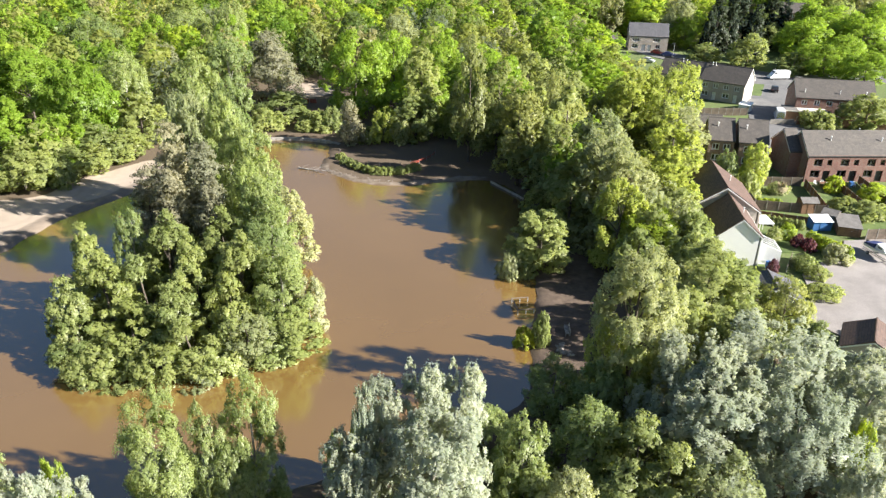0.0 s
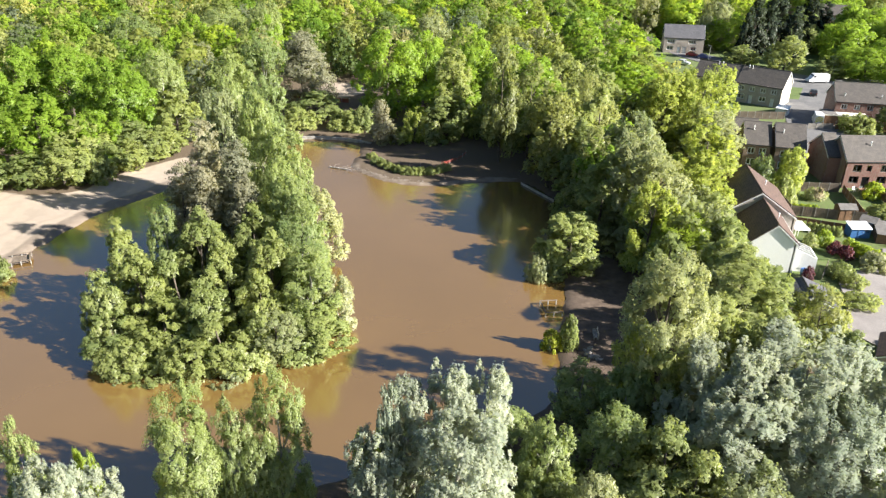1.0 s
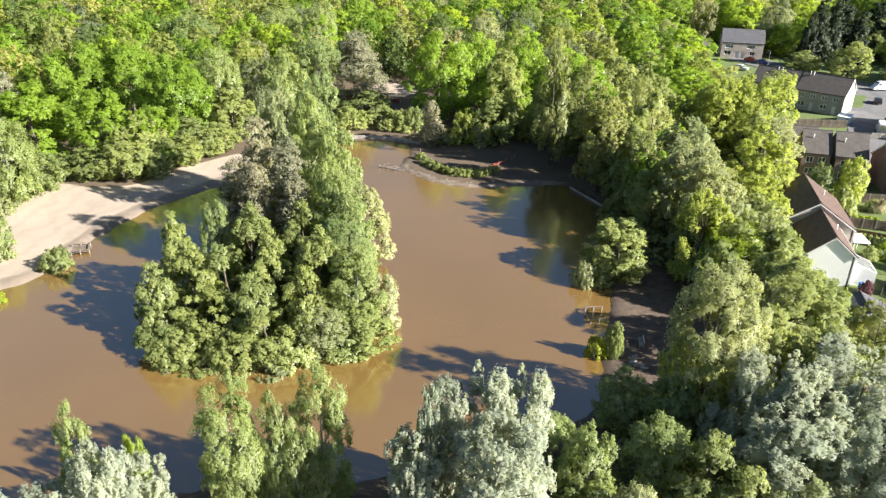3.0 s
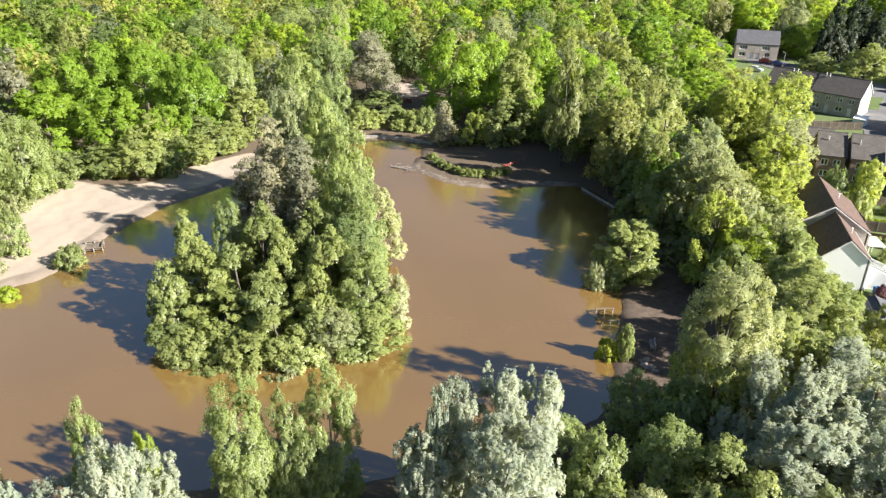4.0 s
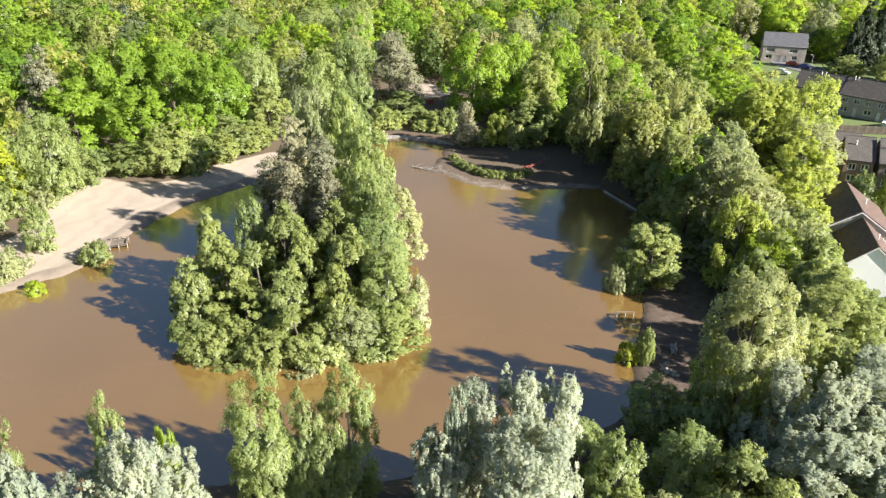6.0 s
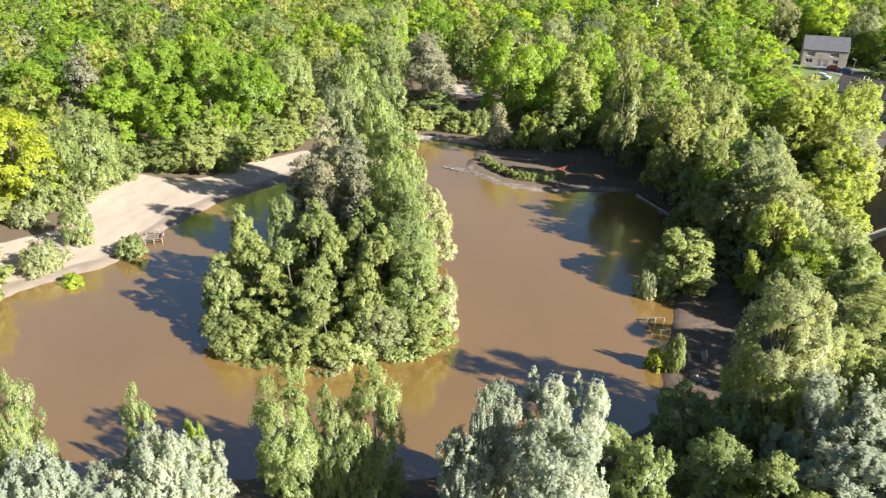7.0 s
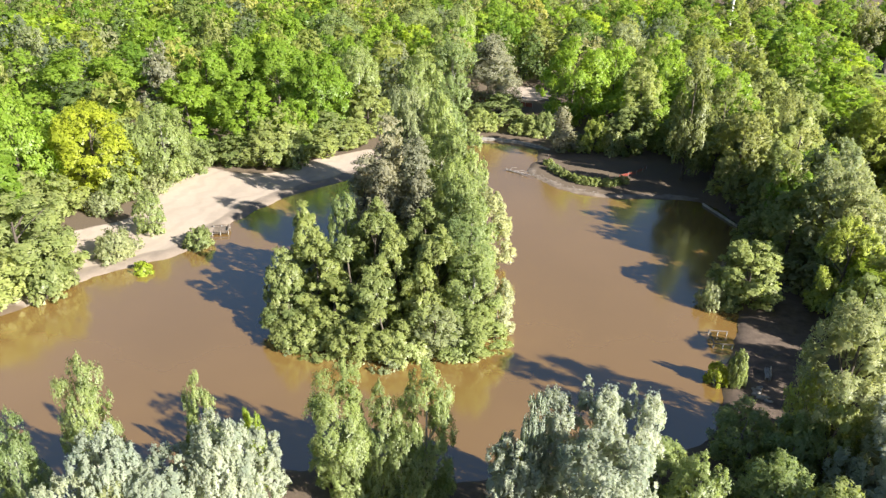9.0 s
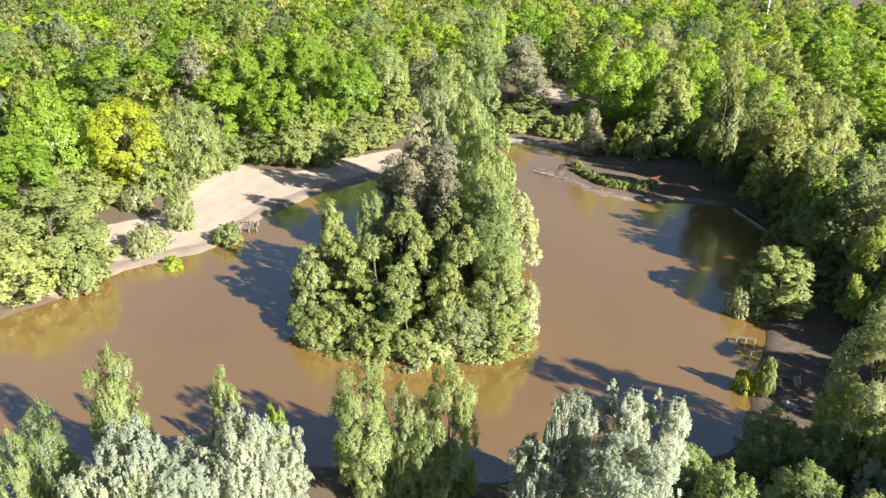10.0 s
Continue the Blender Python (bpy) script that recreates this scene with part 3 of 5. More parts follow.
def lean_to():
    """White framed conservatory against the white house."""
    c = root("conservatory", 43.9, 90.9, 83)
    w, d, lo, hi = 3.6, 2.9, 2.1, 3.3
    boxed("plinth", (0, -d, 0, w, -0.03, 0.5), RENDER, c, 0.02)
    for i in range(5):
        a = i * (w - 0.09) / 4
        boxed("post", (a, -d + 0.01, 0.5, a + 0.09, -d + 0.10, lo), WHITE, c, 0.01)
        r = boxed("rafter", (a, 0, -0.05, a + 0.09, math.hypot(d, hi - lo), 0.05), WHITE, c, 0.01)
        r.location, r.rotation_euler.x = (0, -d, lo), math.atan2(hi - lo, d)
        if i < 4:
            boxed("pane", (a + 0.1, -d + 0.04, 0.55, a + (w - 0.09) / 4 - 0.01, -d + 0.055, lo - 0.03), GLASS, c, 0)
            g = boxed("roof_pane", (a + 0.1, 0.02, 0.0, a + (w - 0.09) / 4 - 0.01, math.hypot(d, hi - lo), 0.015), GLASS, c, 0)
            g.location, g.rotation_euler.x = (0, -d, lo), math.atan2(hi - lo, d)
    boxed("head_rail", (0, -d, lo, w, -d + 0.12, lo + 0.1), WHITE, c, 0.01)
    prism("end_panel", [(-d + 0.02, 0.5), (-0.05, 0.5), (-0.05, hi - 0.05), (-d + 0.02, lo)], (-0.06, -0.01), WHITE, c)
    tagged(c, "white framed glass conservatory beside the white house", "conservatory")


lean_to()


def canopy(x, y, angle, w, d, h, label):
    c = root("canopy", x, y, angle)
    for a, b in ((0.1, 0.1), (w - 0.2, 0.1), (0.1, d - 0.2), (w - 0.2, d - 0.2)):
        boxed("post", (a, b, 0, a + 0.1, b + 0.1, h), WHITE, c, 0.01)
    r = boxed("roof_panel", (0, 0, h, w, d, h + 0.14), WHITE, c, 0.02)
    tagged(c, label, "canopy")


canopy(47.2, 99.6, 0, 2.2, 3.4, 2.3, "flat white patio canopy against the house")
canopy(85.4, 166.4, -10, 5.0, 2.0, 2.4, "white lean-to canopy on the terrace")


def extension():
    e = root("house_extension", 78.4, 165.6, -10)
    boxed("wall", (0, -1.2, 0, 8.5, 3.0, 2.5), TIMBER, e, 0.01, "orange-brown timber wall")
    for i in range(9):
        boxed("board", (-0.035, -1.15 + i * 0.46, 0.05, -0.003, -0.75 + i * 0.46, 2.42), TIMBER, e, 0.005)
    boxed("roof", (-0.3, -1.5, 2.504, 8.8, 3.2, 2.66), FELT, e, 0.02, "grey felt flat roof")
    boxed("roof_sheet", (2.6, -1.45, 2.664, 8.75, 1.1, 2.70), CREAM, e, 0.01, "tan flat roof sheet")
    boxed("fascia", (-0.32, -1.54, 2.36, 8.82, -1.504, 2.70), CREAM, e, 0.005, "pale fascia board")
    tagged(e, "flat-roofed timber-sided extension on a brick house", "extension")


extension()


def shed(x, y, angle, w, d, h, wall, roof, label, lean=False):
    s = root("garden_shed", x, y, angle)
    if lean:
        prism("body", [(0, 0), (d, 0), (d, h + 0.35), (0, h)], (0, w), wall, s)
        r = boxed("roof", (-0.12, -0.15, 0, w + 0.12, math.hypot(d, 0.35) + 0.2, 0.07), roof, s, 0.01)
        r.location, r.rotation_euler.x = (0, 0, h + 0.005), math.atan2(0.35, d)
    else:
        prism("body", [(0, 0), (d, 0), (d, h), (d / 2, h + 0.55), (0, h)], (0, w), wall, s)
        for k in (0, 1):
            r = boxed("roof_slope", (-0.12, -0.16, 0, w + 0.12, math.hypot(d / 2, 0.55), 0.06), roof, s, 0.01)
            r.location, r.rotation_euler = ((0, 0, h + 0.004), (math.atan2(0.55, d / 2), 0, 0)) if k == 0 else ((w, d, h + 0.004), (math.atan2(0.55, d / 2), 0, math.pi))
    dr = boxed("door", (w * 0.35, -0.04, 0.08, w * 0.35 + 0.8, -0.004, h - 0.1), wall, s, 0.01)
    boxed("handle", (w * 0.35 + 0.66, -0.075, 0.95, w * 0.35 + 0.72, -0.043, 1.05), STEEL, dr, 0.005)
    boxed("window", (w * 0.35 + 1.0, -0.03, 1.0, min(w - 0.1, w * 0.35 + 1.7), -0.004, 1.5), GLASS, s, 0)
    tagged(s, label, "shed", "garden sheds")


shed(56.9, 102.6, 2, 2.9, 1.9, 1.5, BLUE, GEL, "blue garden shed with a pale sheet roof", True)
shed(60.0, 101.2, -18, 3.2, 4.6, 1.5, TIMBER, FELT, "long timber shed with a grey felt roof", True)
shed(58.0, 109.3, 0, 2.6, 2.2, 1.9, TIMBER, FELT, "brown timber shed with a felt roof")
shed(59.2, 105.4, -40, 2.2, 2.4, 1.8, FENCE, FELT, "weathered small shed beside the fence")
shed(70.4, 172.6, -36, 2.6, 2.2, 1.6, WHITE, GEL, "white garden store by the terrace", True)


def fence(x0, y0, x1, y1, h=1.7, material=None, label="weathered close-boarded garden fence"):
    """Posts and boards between two points."""
    n = math.hypot(x1 - x0, y1 - y0)
    f = root("fence", x0, y0, math.degrees(math.atan2(y1 - y0, x1 - x0)))
    bays = max(1, round(n / 1.83))
    post, panel = None, None
    for i in range(bays + 1):
        if post is None:
            post = boxed("post", (-0.05, -0.05, -0.3, 0.05, 0.05, h + 0.08), CONCRETE, f, 0.01)
        else:
            o = new("post", post.data)
            o.parent, o.location.x = f, i * n / bays
    for i in range(bays):
        if panel is None:
            bm = bmesh.new()
            w, ribs = n / bays - 0.12, 12
            edge = [(0.06 + w * (k + e) / ribs, 0.012 if k % 2 else -0.012) for k in range(ribs) for e in (0.0, 1.0)]
            rim = edge + [(x, y + 0.03) for x, y in reversed(edge)]
            lo, hi = ([bm.verts.new((x, y, z)) for x, y in rim] for z in (0.04, h))
            for a in range(len(rim)):
                b = (a + 1) % len(rim)
                bm.faces.new((lo[a], lo[b], hi[b], hi[a]))
            m = len(rim)
            for ring in (lo, hi):
                for a in range(m // 2 - 1):
                    bm.faces.new((ring[a], ring[a + 1], ring[m - 2 - a], ring[m - 1 - a]))
            bmesh.ops.recalc_face_normals(bm, faces=bm.faces)
            panel = part("panel", bm, material or FENCE, f)
        else:
            o = new("panel", panel.data)
            o.parent, o.location.x = f, i * n / bays
    tagged(f, label, "fence", "garden fences")


fence(51.0, 110.9, 62.0, 109.0)
fence(56.5, 122.2, 63.5, 122.0)
fence(51.5, 122.4, 51.0, 110.9)
fence(64.0, 121.8, 62.0, 109.2, 1.5, TIMBER, "brown boarded fence between gardens")
fence(69.5, 123.5, 69.0, 110.0, 1.5, TIMBER, "brown boarded fence between gardens")
fence(74.5, 123.7, 74.0, 110.0, 1.5, TIMBER, "brown boarded fence between gardens")
fence(59.0, 167.8, 71.0, 168.4, 1.8)
fence(73.5, 161.0, 79.0, 161.4, 1.3, CONCRETE, "pale panel fence behind a parked van")
fence(79.4, 161.2, 100, 157.0, 1.8, TIMBER, "reddish boarded fence along the gardens")
fence(63.4, 99.4, 72, 100.4, 1.8)
fence(48.5, 108.2, 57.5, 105.0, 1.2, TIMBER, "low brown fence beside a hedge")
fence(46.9, 88.4, 49.5, 92.8, 1.0)
fence(-51, 175.5, -31, 173.5, 1.0, RED_BOARDS, "low reddish-brown fence under the trees")


# ---- vehicles ----
def wheel(parent, x, y, r, w=0.2):
    bm = bmesh.new()
    bmesh.ops.create_cone(bm, cap_ends=True, segments=18, radius1=r, radius2=r, depth=w, matrix=Matrix.Translation((x, y, r)) @ Matrix.Rotation(math.pi / 2, 4, "X"))
    bmesh.ops.bevel(bm, geom=[e for e in bm.edges if e.calc_face_angle(0) > 1], offset=0.03, segments=2, affect="EDGES")
    t = part("wheel", bm, RUBBER, parent, "black tyre")
    bm = bmesh.new()
    bmesh.ops.create_cone(bm, cap_ends=True, segments=14, radius1=r * 0.6, radius2=r * 0.6, depth=w + 0.03, matrix=Matrix.Translation((x, y, r)) @ Matrix.Rotation(math.pi / 2, 4, "X"))
    part("rim", bm, STEEL, t)


def vehicle(name, label, x, y, angle, length, width, height, paint, van=False, chevrons=False):
    v = root(name, x, y, angle, 1.10)
    L, W, H = length, width, height
    if van:
        side = [(0.0, 0.35), (L, 0.35), (L, 0.9), (L - 0.5, 1.15), (L - 1.25, H - 0.12), (L - 1.6, H), (0.12, H), (0.0, H - 0.2)]
    else:
        side = [(0.05, 0.3), (L - 0.05, 0.3), (L, 0.62), (L - 0.15, 0.78), (L - 1.15, 0.92), (L - 1.75, H), (1.0, H), (0.28, 0.95), (0.0, 0.85)]
    bm = bmesh.new()
    p, q = ([bm.verts.new((a, s * W / 2, z)) for a, z in side] for s in (-1, 1))
    bm.faces.new(p), bm.faces.new(list(reversed(q)))
    for i in range(len(p)):
        j = (i + 1) % len(p)
        bm.faces.new((p[j], p[i], q[i], q[j]))
    for s in (p, q):
        for vert in s:
            if vert.co.z > 0.95:
                vert.co.y *= 0.88
    bmesh.ops.recalc_face_normals(bm, faces=bm.faces)
    bmesh.ops.bevel(bm, geom=bm.edges[:], offset=0.07, segments=2, affect="EDGES")
    part("body", bm, paint, v)
    g = DARK_PAINT if van else GLASS
    zc = H - 0.42
    if van:
        prism("windscreen", [(L - 0.62, 1.2), (L - 0.60, 1.22), (L - 1.2, H - 0.16), (L - 1.22, H - 0.18)], (-W * 0.38, W * 0.38), DARK_PAINT, v, "y")
        for s in (-1, 1):
            boxed("side_window", (L - 1.9, s * W * 0.455 - 0.02, H - 0.85, L - 1.3, s * W * 0.455 + 0.02, H - 0.4), DARK_PAINT, v, 0.01)
    else:
        for s in (-1, 1):
            prism("side_window", [(1.02, 0.98), (L - 1.35, 0.98), (L - 1.8, H - 0.08), (1.25, H - 0.08)], (s * W * 0.455 - 0.02, s * W * 0.455 + 0.02), DARK_PAINT, v, "y")
        prism("windscreen", [(L - 1.2, 0.97), (L - 1.17, 0.99), (L - 1.72, H - 0.04), (L - 1.75, H - 0.06)], (-W * 0.38, W * 0.38), DARK_PAINT, v, "y")
    for s in (-1, 1):
        boxed("headlight", (L - 0.06, s * W * 0.36 - 0.14, 0.62, L + 0.01, s * W * 0.36 + 0.14, 0.76), GEL, v, 0.02)
        boxed("tail_light", (-0.01, s * W * 0.38 - 0.1, 0.7, 0.05, s * W * 0.38 + 0.1, 0.92), RED, v, 0.02)
    for a in (0.18 * L, 0.8 * L):
        for s in (-1, 1):
            wheel(v, a, s * (W / 2 - 0.1), 0.32)
    if chevrons:
        for i in range(3):
            prism("chevron", [(-W * 0.36, 0.7 + 0.4 * i), (0, 1.15 + 0.4 * i), (W * 0.36, 0.7 + 0.4 * i), (W * 0.36, 0.92 + 0.4 * i), (0, 1.37 + 0.4 * i), (-W * 0.36, 0.92 + 0.4 * i)], (-0.03, -0.006), YELLOW, v, "x", "yellow chevron stripe")
    tagged(v, label, "van" if van else "car", "parked vehicles")


vehicle("van", "long white panel van parked by the road", 97.0, 207.6, 188, 5.9, 2.0, 2.4, car_paint("white_paint", (0.75, 0.76, 0.77)), True)
vehicle("van", "white van with yellow rear chevrons parked by a fence", 76.6, 163.2, 72, 5.2, 2.1, 2.5, car_paint("van_white", (0.78, 0.78, 0.77)), True, True)
vehicle("car", "red car parked in front of a house", 66.6, 241.5, -25, 4.0, 1.7, 1.45, car_paint("red_paint", (0.4, 0.02, 0.03)))
vehicle("car", "dark blue car parked in front of a house", 69.2, 238.0, -25, 4.2, 1.75, 1.45, car_paint("blue_paint", (0.015, 0.03, 0.16)))
vehicle("car", "pale car parked beside the road", 60.6, 229.0, -35, 4.2, 1.75, 1.45, car_paint("silver_paint", (0.5, 0.52, 0.55)))
vehicle("car", "black car parked beside an extension", 86.4, 190.5, 70, 4.1, 1.75, 1.45, car_paint("black_paint", (0.02, 0.02, 0.022)))


def boat():
    b = root("boat", 61.8, 96.0, -78, 1.12)
    bm = bmesh.new()
    rows = []
    L = 5.0
    for i in range(11):
        t = i / 10
        half = 0.98 * (1 - t ** 3.2) ** 0.7 * (0.86 + 0.14 * min(1, t * 3))
        keel = 0.55 + 0.45 * t ** 3
        deck = 1.25 + 0.22 * t * t
        rows.append([bm.verts.new((t * L, s * half * k, z)) for s, k, z in ((-1, 1.0, deck), (-1, 0.86, keel + 0.3), (0, 0.0, keel), (1, 0.86, keel + 0.3), (1, 1.0, deck))])
    for a, c in zip(rows, rows[1:]):
        for k in range(4):
            bm.faces.new((a[k], a[k + 1], c[k + 1], c[k]))
        bm.faces.new((a[4], a[0], c[0], c[4]))
    bm.faces.new(rows[0])
    bmesh.ops.remove_doubles(bm, verts=bm.verts, dist=0.01)
    bmesh.ops.recalc_face_normals(bm, faces=bm.faces)
    part("hull", bm, GEL, b, "white hull")
    cab = prism("cabin", [(2.0, 1.3), (4.0, 1.42), (3.6, 1.85), (2.2, 2.05)], (-0.62, 0.62), GEL, b, "y")
    for s in (-1, 1):
        boxed("cabin_window", (2.45, s * 0.625 - 0.012, 1.55, 3.25, s * 0.625 + 0.012, 1.78), DARK_PAINT, cab, 0.03)
    prism("cover", [(0.05, 1.27), (2.0, 1.3), (2.1, 1.95), (1.2, 1.75), (0.1, 1.42)], (-0.84, 0.84), NAVY, b, "y", "navy canvas cover")
    boxed("outboard", (-0.35, -0.16, 0.5, -0.02, 0.16, 1.5), DARK_PAINT, b, 0.05)
    bm = bmesh.new()
    for s in (-1, 1):
        box(bm, -0.2, s * 0.55 - 0.04, 0.42, 4.4, s * 0.55 + 0.04, 0.52)
    box(bm, 1.3, -1.0, 0.38, 1.42, 1.0, 0.46), box(bm, 4.3, -0.59, 0.42, 4.4, 0.59, 0.52), box(bm, 4.4, -0.04, 0.42, 5.7, 0.04, 0.52)
    part("trailer", bm, STEEL, b)
    for s in (-1, 1):
        wheel(b, 1.36, s * 1.0, 0.28, 0.16)
    tagged(b, "small white cabin boat with navy cover on a trailer", "boat")


boat()


def wheelie_bin(x, y, angle, paint, label):
    b = root("wheelie_bin", x, y, angle)
    bm = bmesh.new()
    box(bm, -0.29, -0.36, 0.06, 0.29, 0.36, 0.98, 0.03)
    for v in bm.verts:
        k = 0.8 + 0.2 * (v.co.z / 0.98)
        v.co.x, v.co.y = v.co.x * k, v.co.y * k
    part("body", bm, paint, b)
    boxed("lid", (-0.31, -0.39, 0.985, 0.31, 0.38, 1.06), paint, b, 0.03)
    for s in (-1, 1):
        wheel(b, 0.3 * 0, s * 0.3, 0.1, 0.05)
    tagged(b, label, "bin")


wheelie_bin(44.9, 89.6, 20, BLUE, "blue plastic wheelie bin beside the house")
wheelie_bin(72.4, 122.0, 0, BLUE, "blue plastic bin in a cluttered back yard")


# ---- the pond's edge ----
def plank_frame(name, x, y, angle, w, d, label, deck=True):
    """A U-shaped rail of posts and boards, open or over a plank deck."""
    p = root(name, x, y, angle, 0.0)
    if deck:
        for i in range(int(d / 0.18)):
            boxed("plank", (0.06, i * 0.18 + 0.01, 0.30, w - 0.06, i * 0.18 + 0.17, 0.345), FENCE, p, 0.004)
    for a, b in ((0, 0), (w, 0), (0, d * 0.5), (w, d * 0.5), (0, d), (w, d)):
        boxed("post", (a - 0.06, b - 0.06, -0.9, a + 0.06, b + 0.06, 0.6), GREYWOOD, p, 0.02)
    boxed("rail", (-0.09, -0.09, 0.604, w + 0.09, 0.09, 0.69), FENCE, p, 0.015)
    for a in (0, w):
        boxed("rail", (a - 0.09, 0.1, 0.606, a + 0.09, d + 0.1, 0.692), FENCE, p, 0.015)
    tagged(p, label, "fishing platform")


plank_frame("fishing_platform", 8.9, 80.9, -80 , 2.9, 2.1, "open timber rail frame standing in the water", False)
plank_frame("fishing_platform", -61.2, 87.4, 118, 2.6, 2.4, "weathered timber fishing platform below the beach")


def bench(x, y, angle):
    b = root("bench", x, y, angle)
    for i in range(4):
        boxed("slat", (0, 0.12 * i, 0.43, 1.8, 0.12 * i + 0.1, 0.47), GREYWOOD, b, 0.008)
    for i in range(3):
        s = boxed("back_slat", (0, 0.50 + 0.02 * i, 0.56 + 0.13 * i, 1.8, 0.53 + 0.02 * i, 0.66 + 0.13 * i), GREYWOOD, b, 0.008)
    for a in (0.15, 1.57):
        for c in (0.03, 0.42):
            boxed("leg", (a, c, -0.05, a + 0.08, c + 0.08, 0.43), GREYWOOD, b, 0.01)
        boxed("back_post", (a, 0.55, -0.05, a + 0.08, 0.62, 0.97), GREYWOOD, b, 0.01)
        boxed("arm", (a, 0.0, 0.64, a + 0.08, 0.55, 0.69), GREYWOOD, b, 0.01)
    tagged(b, "silvered timber bench facing the pond", "bench")


bench(14.6, 74.4, -92)


def kerb_wall():
    """Curved concrete weir wall across the inlet, block by block."""
    w = new("weir_wall")
    w.location = (-32.4, 130.5, 0)
    for i in range(14):
        a = radians(124 - 5.3 * i)
        bm = bmesh.new()
        box(bm, -0.86, -0.35, -1.0, 0.86, 0.35, 0.55, 0.03)
        o = part("block", bm, CONCRETE, w)
        o.location = (17.6 * math.cos(a), 17.0 * math.sin(a), 0)
        o.rotation_euler.z = a - math.pi / 2
    tagged(w, "low curved concrete weir wall across the inlet", "wall")


kerb_wall()


def boards(x0, y0, x1, y1, h, label):
    """A low retaining edge of timber boards and stakes."""
    n = math.hypot(x1 - x0, y1 - y0)
    w = root("bank_edging", x0, y0, math.degrees(math.atan2(y1 - y0, x1 - x0)), 0.0)
    for i in range(int(n / 1.2)):
        boxed("board", (i * 1.2 + 0.01, 0, -0.6, i * 1.2 + 1.19, 0.06, h), GREYWOOD, w, 0.006)
        boxed("stake", (i * 1.2 + 0.55, -0.08, -0.8, i * 1.2 + 0.63, -0.004, h + 0.1), GREYWOOD, w, 0.01)
    tagged(w, label, "edging")


boards(8.4, 124.0, 14.1, 115.2, 0.42, "pale timber board edging along the shaded bank")


def stones(name, label, outline_at, count, spread, size, seed, material):
    """Loose stones heaped at a place."""
    rng = np.random.default_rng(seed)
    pieces = []
    ico = bmesh.new()
    bmesh.ops.create_icosphere(ico, subdivisions=1, radius=1.0)
    base = np.array([v.co[:] for v in ico.verts])
    tri = np.array([[v.index for v in f.verts] for f in ico.faces])
    ico.free()
    for _ in range(count):
        p = np.array(outline_at(rng.random())) + rng.normal(0, spread, 2)
        s = size * rng.uniform(0.4, 1.3)
        v = base * (1 + rng.normal(0, 0.16, (len(base), 1))) * s * np.array([1, rng.uniform(0.6, 1), 0.6])
        pieces.append((v + np.array([p[0], p[1], max(at_ground(*p), -0.15) + 0.15 * s]), tri))
    ob = arrays(name, *join(pieces), material)
    tagged(ob, label, "stones", kind="stuff")


def join(pieces):
    vs, fs, n = [], [], 0
    for v, f in pieces:
        vs.append(v), fs.append(f + n)
        n += len(v)
    return np.concatenate(vs), np.concatenate(fs)


stones("stone_heap", "heap of pale stones and gravel by the inlet", lambda t: (-27.6 + 6 * t, 130.6 - 3.6 * t), 110, 0.5, 0.17, 3, GRAVEL)
stones("shore_stones", "loose stones along the northern shore", lambda t: (-22 + 24 * t, 129 - 6.4 * math.sin(math.pi * min(1, t * 0.85)) - 0.0), 90, 0.5, 0.11, 5, GRAVEL)
stones("path_stones", "pale flat stones on the bank path", lambda t: (13.4 + 1.2 * t, 70.6 - 2.2 * t), 24, 0.35, 0.3, 8, GRAVEL)


def dead_branch(x, y, angle):
    """A bare grey bough with side twigs, fallen into the shallows."""
    rng = np.random.default_rng(21)
    d = root("fallen_branch", x, y, angle, 0.05)

    def twig(a, b, thick, name):
        a, b = np.array(a), np.array(b)
        mid = (a + b) / 2 + rng.normal(0, 0.12, 3)
        arrays(name, *tube([a, (a + mid) / 2, mid, (mid + b) / 2, b], thick * np.linspace(1.0, 0.35, 5), 6), GREYWOOD, d, True)
    twig((0, 0, 0.1), (5.6, 0.4, 0.35), 0.13, "bough")
    for i in range(12):
        t = 0.4 + 0.42 * i
        side = 1 if i % 2 else -1
        twig((t, 0.07 * t, 0.14 + 0.04 * t), (t + rng.uniform(0.5, 1.4), side * rng.uniform(0.6, 1.6), rng.uniform(0.3, 1.1)), 0.05, "twig")
    tagged(d, "bare grey fallen branch lying in the shallow inlet", "branch")


def netting():
    """Orange-red mesh barrier on posts round the planted headland."""
    n = new("barrier_netting")
    n.location = (-11.2, 139.6, at_ground(-11.2, 139.6))
    pts = [(9.6 * math.cos(radians(a)), 9.6 * math.sin(radians(a))) for a in range(-168, -10, 12)]
    for i, (x, y) in enumerate(pts):
        gz = at_ground(x - 11.2, y + 139.6) - n.location.z
        boxed("post", (x - 0.03, y - 0.03, gz - 0.2, x + 0.03, y + 0.03, gz + 1.05), GREYWOOD, n, 0.005)
        if i and (i < 3 or i > 9):
            x0, y0 = pts[i - 1]
            bm = bmesh.new()
            ln = math.hypot(x - x0, y - y0)
            for k in range(4):
                box(bm, 0.03, -0.006, 0.35 + 0.13 * k, ln - 0.03, 0.006, 0.40 + 0.13 * k)
            o = part("net", bm, RED, n, "orange-red plastic netting")
            o.location, o.rotation_euler.z = (x0, y0, gz), math.atan2(y - y0, x - x0)
    tagged(n, "faded red barrier netting on thin posts", "barrier")


netting()


